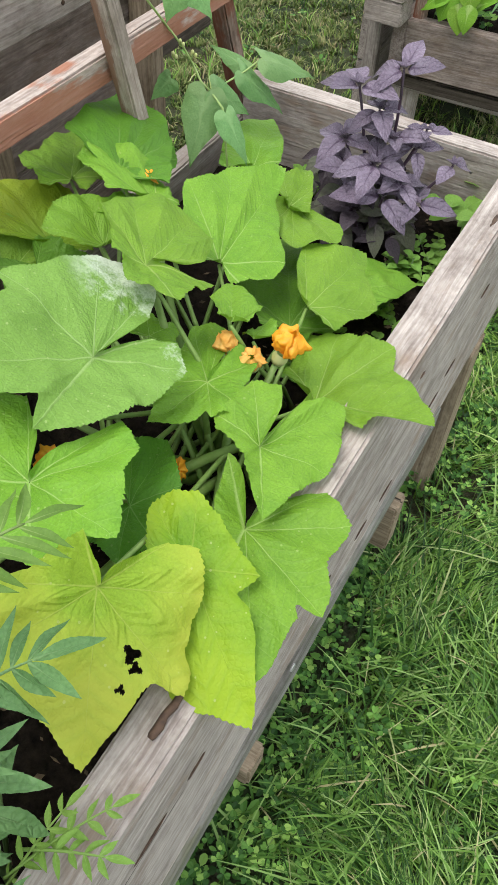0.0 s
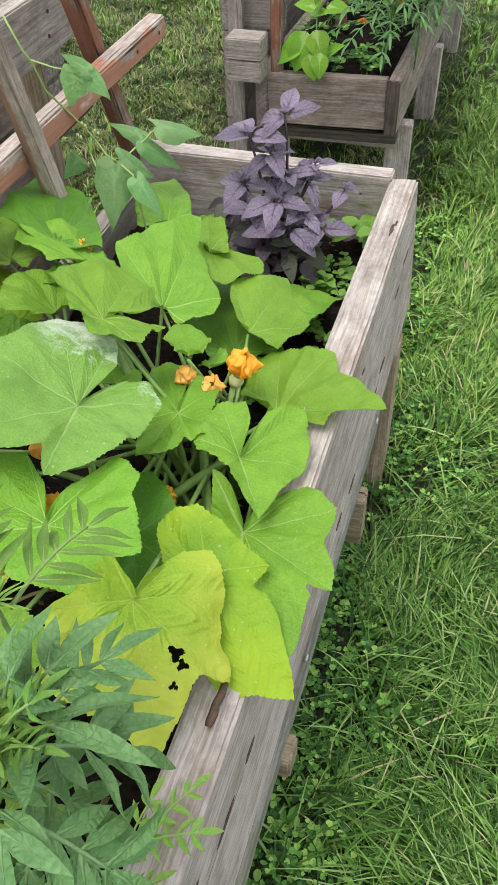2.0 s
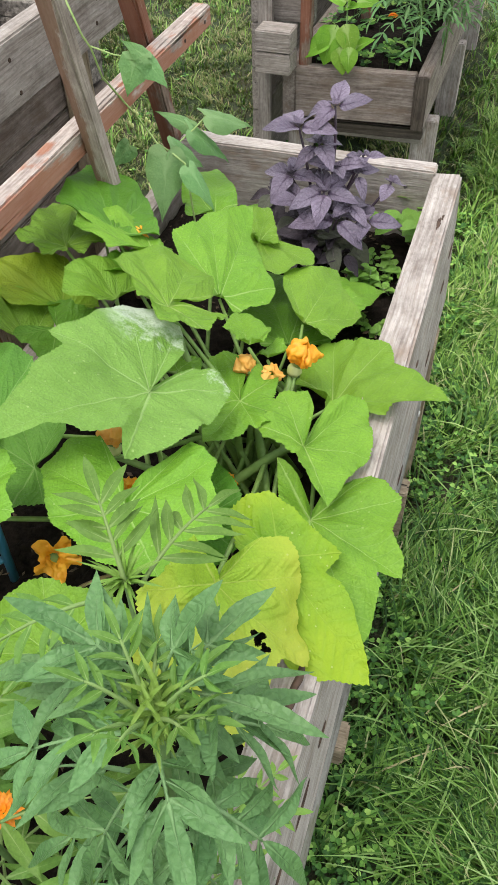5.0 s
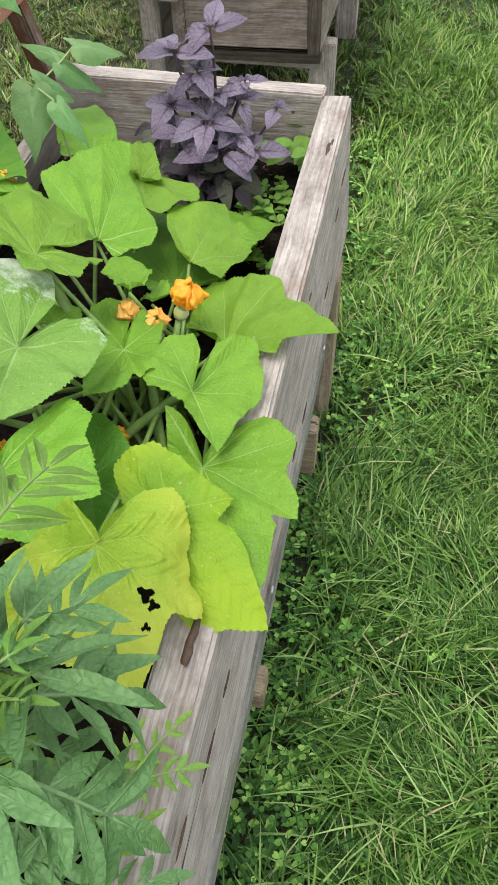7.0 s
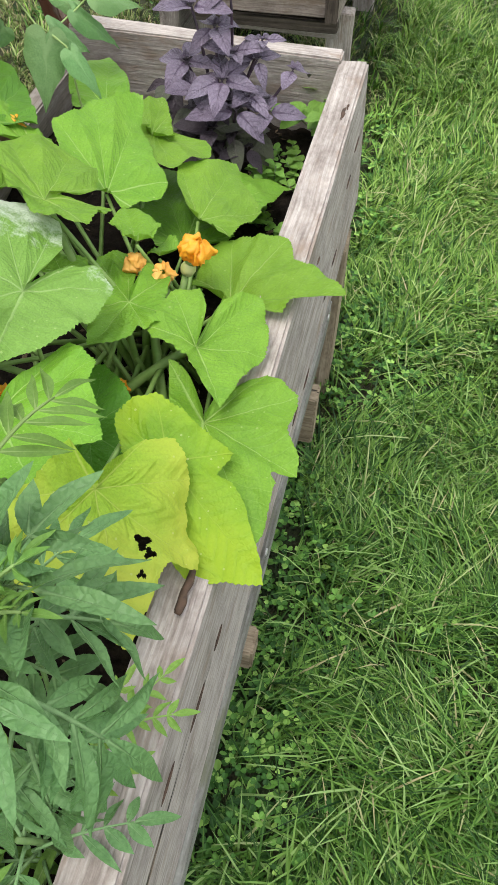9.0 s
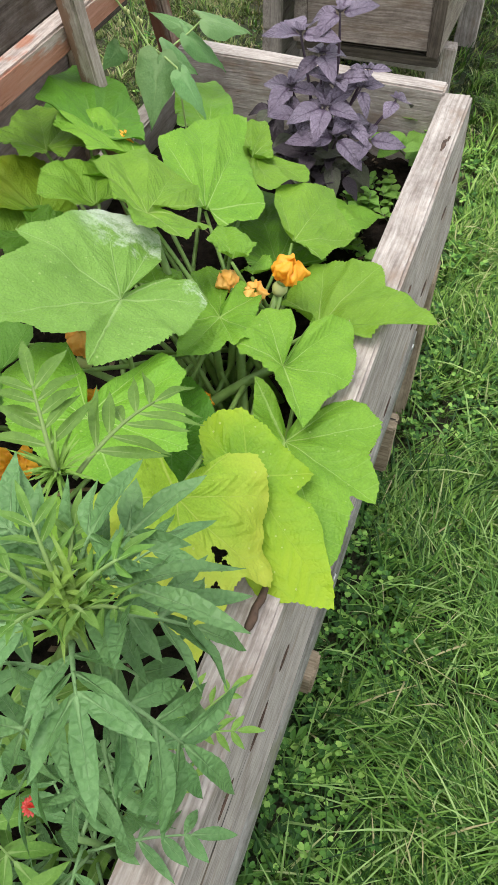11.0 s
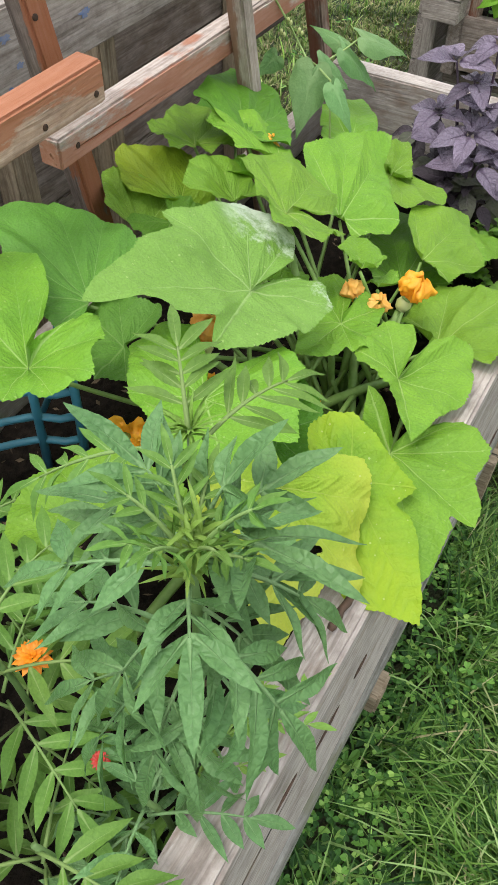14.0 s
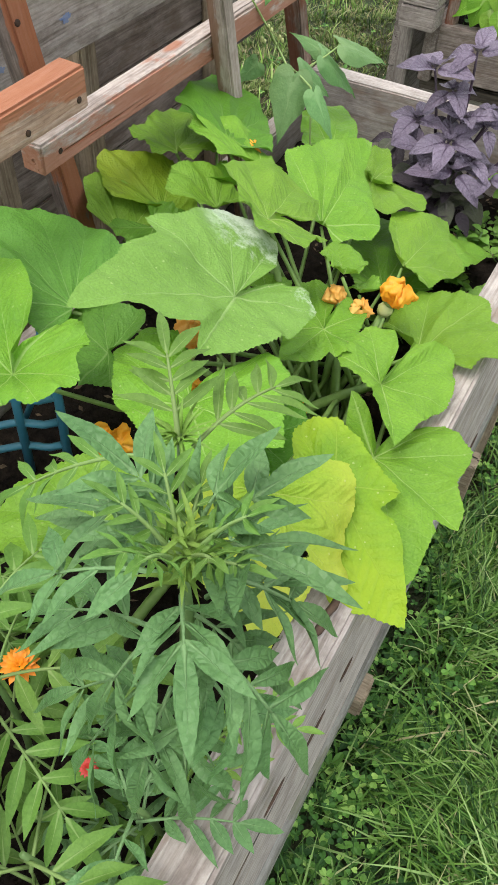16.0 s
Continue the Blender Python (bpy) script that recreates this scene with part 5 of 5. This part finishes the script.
# ---- weeds on the planter soil ----
def purslane(at, seed, size):
    plant = thing("purslane_weed", at, "small bright green weed growing from the soil", "weed", "weeds in the planter")
    r = random.Random(seed)
    for k in range(r.randint(2, 4)):
        a = r.uniform(0, math.tau)
        tip = Vector(at) + Vector((math.cos(a), math.sin(a), r.uniform(0.6, 1.4))) * size * 1.2
        part("stem", tube_bm([Vector(at) - Vector((0, 0, 0.01)), tip], 0.0012, 5), STEM_MARI, plant)
        bm = bmesh.new()
        for i in range(6):
            b = i * 1.9 + r.uniform(0, 0.5)
            root = Vector(at).lerp(tip, 0.5 + 0.1 * i)
            lance_bm(bm, root, (math.cos(b), math.sin(b), r.uniform(0.0, 0.7)), (0, 0, 1), size * r.uniform(0.6, 1.0), size * 0.66, 0.12, 0.15, 0, 8, 1.0, 0, 0.7)
        part("leaf_spray", bm, WEED, plant)


rng = random.Random(21)
for i in range(30):
    x = rng.gauss(-0.125, 0.03) if i < 22 else rng.uniform(-0.45, -0.30)
    y = rng.uniform(-0.46, -0.10) if i < 22 else rng.uniform(-0.12, -0.01)
    purslane((x, y, 0.515), 100 + i, rng.uniform(0.013, 0.023))
purslane((-0.06, -0.039, 0.539), 501, 0.045)


# ---- marigolds ----
def pinnate(bm, base, tip, pairs, leaflet, width, sag=0.1, seed=0, top=True):
    """A feathered leaf: toothed leaflets in pairs along a bent midrib."""
    base, tip = Vector(base), Vector(tip)
    r = random.Random(seed)
    pts = arc(base, tip, (tip - base).length * sag, 9)
    tube_bm(pts, [0.0017 - 0.00012 * i for i in range(9)], 5, bm)
    for k in range(pairs):
        s = 0.28 + 0.66 * k / max(1, pairs - 1)
        i = min(7, int(s * 8))
        p = pts[i].lerp(pts[i + 1], s * 8 - i)
        d = (pts[i + 1] - pts[i]).normalized()
        n = Vector((0, 0, 1)) - d * d.z + Vector((r.uniform(-0.2, 0.2), r.uniform(-0.2, 0.2), 0))
        y = n.cross(d).normalized()
        size = leaflet * (1 - 0.35 * abs(s - 0.55)) * r.uniform(0.72, 1.15)
        for sgn in (-1, 1):
            lance_bm(bm, p, d * r.uniform(0.55, 1.1) + y * sgn + Vector((0, 0, r.uniform(-0.35, 0.25))), n + Vector((r.uniform(-0.4, 0.4), r.uniform(-0.4, 0.4), 0)), size, width * r.uniform(0.8, 1.1), r.uniform(0.0, 0.3), 0.2, 0.05, 18, 0.85, 0, 1.0)
    if top:
        d = (pts[-1] - pts[-2]).normalized()
        lance_bm(bm, pts[-1], d, (0, 0, 1), leaflet * 1.05, width, 0.16, 0.2, 0.05, 18, 0.9)
    return bm


marigold = thing("marigold_plant", (-0.079, -1.132, 0.487), "tall green marigold plant with feathered leaves", "marigold plant")
part("stem", tube_bm([(-0.078, -1.132, 0.478), (-0.08, -1.121, 0.613), (-0.063, -1.131, 0.759), (-0.049, -1.145, 0.885), (-0.049, -1.15, 0.971)], [0.0055, 0.005, 0.0042, 0.0034, 0.0025], 8), STEM_MARI, marigold)
part("stem", tube_bm([(-0.082, -1.131, 0.516), (-0.104, -1.08, 0.661), (-0.107, -1.064, 0.806), (-0.103, -1.069, 0.937)], [0.0026, 0.0022, 0.002, 0.0016], 8), STEM_MARI, marigold)
MG = [
    ((-0.051, -1.154, 0.95), (-0.106, -1.174, 0.935), 3, 0.045), ((-0.044, -1.158, 0.945), (-0.028, -1.181, 0.953), 3, 0.042),
    ((-0.053, -1.167, 0.87), (-0.085, -1.202, 0.8), 3, 0.05), ((-0.021, -1.17, 0.935), (0.013, -1.171, 0.905), 3, 0.047),
    ((-0.041, -1.169, 0.82), (-0.018, -1.172, 0.785), 2, 0.036), ((-0.038, -1.139, 0.94), (-0.002, -1.122, 0.92), 3, 0.036),
    ((-0.047, -1.134, 0.955), (-0.023, -1.136, 0.972), 2, 0.05), ((-0.043, -1.132, 0.96), (-0.031, -1.115, 0.98), 2, 0.036),
    ((-0.051, -1.133, 0.96), (-0.045, -1.125, 0.985), 2, 0.038), ((-0.064, -1.133, 0.96), (-0.083, -1.132, 0.98), 3, 0.043),
    ((-0.054, -1.162, 0.91), (-0.071, -1.186, 0.875), 2, 0.05), ((-0.052, -1.162, 0.84), (-0.052, -1.194, 0.8), 3, 0.046),
    ((-0.041, -1.167, 0.84), (-0.026, -1.19, 0.8), 3, 0.044), ((-0.039, -1.157, 0.88), (-0.007, -1.163, 0.85), 3, 0.046),
    ((-0.07, -1.153, 0.88), (-0.115, -1.161, 0.87), 3, 0.046), ((-0.065, -1.137, 0.95), (-0.097, -1.141, 0.955), 2, 0.046),
    ((-0.053, -1.144, 0.9), (-0.021, -1.147, 0.9), 3, 0.042), ((-0.067, -1.158, 0.83), (-0.107, -1.18, 0.81), 3, 0.046),
    ((-0.066, -1.134, 0.92), (-0.086, -1.138, 0.93), 2, 0.042), ((-0.047, -1.132, 0.9), (-0.021, -1.119, 0.92), 2, 0.04),
    ((-0.112, -1.073, 0.917), (-0.178, -1.119, 0.896), 4, 0.034), ((-0.1, -1.074, 0.937), (-0.13, -1.038, 0.96), 4, 0.026),
    ((-0.095, -1.067, 0.928), (-0.077, -1.001, 0.929), 4, 0.028), ((-0.108, -1.069, 0.816), (-0.161, -1.086, 0.831), 4, 0.042),
    ((-0.105, -1.069, 0.787), (-0.075, -1.031, 0.81), 4, 0.042),
]
for i, (b_, t_, k_, l_) in enumerate(MG):
    part("leaf", pinnate(bmesh.new(), b_, t_, k_ if l_ > 0.035 else 5, max(l_, 0.036) * 1.1, 0.0112 if l_ > 0.035 else 0.0075, 0.10, 40 + i), MARI if l_ > 0.035 else MARI_LIGHT, marigold)
bm = bmesh.new()
rng = random.Random(8)
for i in range(64):
    a, e = rng.uniform(0, math.tau), rng.uniform(0.5, 1.45)
    root = Vector((-0.048, -1.15, 0.964)) + Vector((rng.uniform(-0.006, 0.006), rng.uniform(-0.006, 0.006), rng.uniform(-0.02, 0.01)))
    lance_bm(bm, root, (math.cos(a) * math.cos(e), math.sin(a) * math.cos(e), math.sin(e)), (0, 0, 1), rng.uniform(0.012, 0.026), 0.0028, 0.6, 0.3, 0, 7)
part("shoot_tip", bm, MARI_YOUNG, marigold, "tuft of thin light green young leaves")
for i in range(9):
    a = i * 2.4
    root = Vector((-0.048, -1.15, 0.955))
    part("leaf", pinnate(bmesh.new(), root, root + Vector((math.cos(a), math.sin(a), 0.9 + 0.4 * (i % 3))) * 0.028, 4, 0.019, 0.0042, 0.1, 700 + i), MARI_LIGHT, marigold)
bm = bmesh.new()
for i in range(40):
    a, e = rng.uniform(0, math.tau), rng.uniform(0.5, 1.45)
    lance_bm(bm, (-0.102, -1.07, 0.932), (math.cos(a) * math.cos(e), math.sin(a) * math.cos(e), math.sin(e)), (0, 0, 1), rng.uniform(0.012, 0.028), 0.0022, 0.6, 0.3, 0, 7)
part("shoot_tip", bm, MARI_YOUNG, marigold, "tuft of thin light green young leaves")


def marigold_low(at, height, leaves, seed, label, mat, reach=0.085, leaflet=0.036, wide=0.010):
    at = Vector(at)
    plant = thing("marigold_plant", at, label, "marigold plant")
    r = random.Random(seed)
    top = at + Vector((r.uniform(-0.02, 0.02), r.uniform(-0.02, 0.02), height))
    part("stem", tube_bm(arc(at, top, 0, 7, (0.01, 0.01, 0)), [0.0036 - 0.0002 * i for i in range(7)], 7), STEM_MARI, plant)
    for k in range(leaves):
        s = 0.3 + 0.7 * k / leaves
        p = at.lerp(top, s)
        a = k * 2.4 + r.uniform(-0.3, 0.3)
        q = p + Vector((math.cos(a), math.sin(a), r.uniform(-0.1, 0.35))) * reach * r.uniform(0.75, 1.1)
        part("leaf", pinnate(bmesh.new(), p, q, 4 if wide > 0.008 else 6, leaflet, wide, 0.15, seed * 50 + k), mat, plant)
    return plant


low = marigold_low((-0.213, -1.184, 0.476), 0.29, 13, 3, "low light green marigold with orange flowers", MARI_LIGHT, 0.11, 0.054, 0.0132)
marigold_low((-0.123, -1.267, 0.479), 0.20, 9, 5, "low light green marigold by the planter edge", MARI_LIGHT, 0.11, 0.052, 0.013)
marigold_low((-0.314, -1.101, 0.472), 0.26, 13, 7, "low light green marigold beside the squash", MARI_LIGHT)
marigold_low((-0.07, -1.191, 0.485), 0.20, 12, 9, "low marigold under the tall one", MARI)
sprig = thing("marigold_sprig", (-0.058, -1.142, 0.527), "small light sprig leaning over the planter edge", "marigold plant")
for i, (b_, t_) in enumerate((((-0.062, -1.150, 0.60), (-0.040, -1.073, 0.672)), ((-0.060, -1.11, 0.64), (0.004, -1.085, 0.672)), ((-0.066, -1.165, 0.61), (-0.016, -1.128, 0.672)), ((-0.06, -1.13, 0.63), (-0.012, -1.055, 0.668)))):
    part("leaf", pinnate(bmesh.new(), b_, t_, 5, 0.021, 0.006, 0.1, 300 + i), MARI_YOUNG, sprig)


def marigold_flower(at, size, mat, plant):
    bm = bmesh.new()
    r = random.Random(at[0] * 100)
    for ring, (count, e) in enumerate(((14, 0.1), (13, 0.45), (11, 0.8), (8, 1.15))):
        for i in range(count):
            a = i * math.tau / count + ring
            lance_bm(bm, Vector(at), (math.cos(a) * math.cos(e), math.sin(a) * math.cos(e), math.sin(e)), (0, 0, 1), size * (1 - 0.2 * ring), size * 0.55, 0.25, -0.1, 0, 5, 0.6)
    part("flower", bm, mat, plant, "small dark red flower" if mat is RED else "ruffled orange flower head")


marigold_flower((-0.200, -1.158, 0.700), 0.016, PETAL_DEEP, low)
marigold_flower((-0.12, -1.185, 0.66), 0.008, RED, low)


# ---- teal plastic cage ----
cage = thing("plastic_cage", (-0.432, -0.908, 0.471), "teal plastic grid plant support standing in the planter", "plant support")
for i, (x, y) in enumerate(((-0.485, -0.955), (-0.44, -0.905), (-0.40, -0.88), (-0.43, -1.0))):
    part("rod", tube_bm([(x, y, 0.50), (x + 0.006, y, 0.62), (x + 0.004, y + 0.004, 0.705)], [0.0058, 0.0055, 0.0052], 9), TEAL, cage)
for z in (0.56, 0.60, 0.640, 0.685):
    part("ring", tube_bm([(-0.483, -0.955, z), (-0.465, -0.925, z - 0.006), (-0.438, -0.905, z), (-0.415, -0.89, z - 0.006), (-0.398, -0.88, z)], 0.0048, 8), TEAL, cage)
    part("ring", tube_bm([(-0.483, -0.955, z), (-0.46, -0.985, z - 0.006), (-0.428, -1.0, z)], 0.0048, 8), TEAL, cage)
part("brace", tube_bm([(-0.458, -0.881, 0.567), (-0.435, -0.867, 0.627), (-0.423, -0.853, 0.725)], 0.004, 8), TEAL, cage)

# ---- plants in the far planter ----
seedling = thing("bean_seedling", (-0.414, 0.945, 0.435), "young light green bean seedling in the far planter", "bean plant")
part("stem", tube_bm([(-0.414, 0.945, 0.41), (-0.413, 0.92, 0.53), (-0.417, 0.94, 0.6)], 0.002, 6), STEM_MARI, seedling)
for b_, t_, w_ in (
    ((-0.443, 0.91, 0.53), (-0.468, 0.89, 0.446), 0.088),
    ((-0.412, 0.91, 0.539), (-0.384, 0.89, 0.483), 0.065),
    ((-0.464, 0.92, 0.509), (-0.523, 0.9, 0.462), 0.059),
    ((-0.417, 0.885, 0.491), (-0.402, 0.865, 0.437), 0.058),
    ((-0.393, 0.885, 0.494), (-0.388, 0.865, 0.442), 0.049),
    ((-0.417, 0.94, 0.6), (-0.401, 0.92, 0.635), 0.044),
    ((-0.43, 0.94, 0.6), (-0.473, 0.92, 0.612), 0.044),
    ((-0.419, 0.94, 0.585), (-0.381, 0.92, 0.597), 0.029),
    ((-0.382, 0.93, 0.489), (-0.336, 0.91, 0.524), 0.037),
    ((-0.388, 0.97, 0.591), (-0.329, 0.95, 0.597), 0.044),
):
    bm = bmesh.new()
    lance_bm(bm, b_, Vector(t_) - Vector(b_), (0.1, -0.6, 0.8), (Vector(t_) - Vector(b_)).length, w_, 0.12, 0.1, 0, 10, 0.58, 0.2, 0.95)
    part("leaf", bm, LEAF["green"], seedling)
for i, (x, y, h) in enumerate(((-0.245, 1.0, 0.38), (-0.165, 1.10, 0.42), (-0.19, 1.28, 0.45), (-0.15, 1.45, 0.45), (-0.3, 1.5, 0.42), (-0.2, 1.75, 0.5), (-0.35, 1.75, 0.4), (-0.25, 2.1, 0.5))):
    p = marigold_low((x, y, 0.40), h, 44, 20 + i, "leafy marigold growing in the far planter", MARI_LIGHT if i in (4, 6) else MARI, 0.16, 0.046, 0.0085)
    if i in (0, 1, 3):
        marigold_flower((x - 0.05, y - 0.05, 0.40 + h * 0.45), 0.014, PETAL_DEEP, p)
clover_patch("soil_weeds", 260, (-0.54, -0.24, 0.95, 3.0, 0.41), lambda x, y, r: True, 0.008, 0.016, "low green weeds covering the far planter soil", 9, CLOVER)


# ---- dry runners on the soil ----
for i, (a_, b_) in enumerate((((-0.36, -0.98, 0.53), (-0.24, -0.88, 0.60)), ((-0.40, -0.93, 0.53), (-0.27, -0.97, 0.57)), ((-0.34, -1.06, 0.53), (-0.30, -0.90, 0.62)), ((-0.14, -0.80, 0.53), (-0.05, -0.74, 0.55)))):
    ob = part("dry_runner", tube_bm(arc(a_, b_, 0.05, 9, (0.02, 0, 0)), 0.0022, 6), DRYLEAF)
    tagged(ob, "dry straw-coloured runner lying on the planter soil", "dry stem", "dry runners")

# ---- litter on the soil ----
rng = random.Random(31)
verts, faces = [], []
for _ in range(420):
    x, y = rng.uniform(-0.50, -0.06), rng.uniform(-1.28, -0.03)
    c, a, r = Vector((x, y, 0.527 + rng.uniform(0, 0.014))), rng.uniform(0, math.tau), rng.uniform(0.002, 0.007)
    d, w = Vector((math.cos(a), math.sin(a), rng.uniform(-0.4, 0.4))), Vector((-math.sin(a), math.cos(a), rng.uniform(-0.4, 0.4))) * rng.uniform(0.2, 0.6)
    i = len(verts)
    verts += [c - d * r, c + w * r, c + d * r, c - w * r, c + Vector((0, 0, r * 0.3))]
    faces += [(i + 4, i + k, i + (k + 1) % 4) for k in range(4)]
me = bpy.data.meshes.new("litter")
me.from_pydata(verts, [], faces)
me.materials.append(CRUMB)
tagged(new("litter", me), "dry brown leaf crumbs scattered on the soil", "litter", kind="stuff")
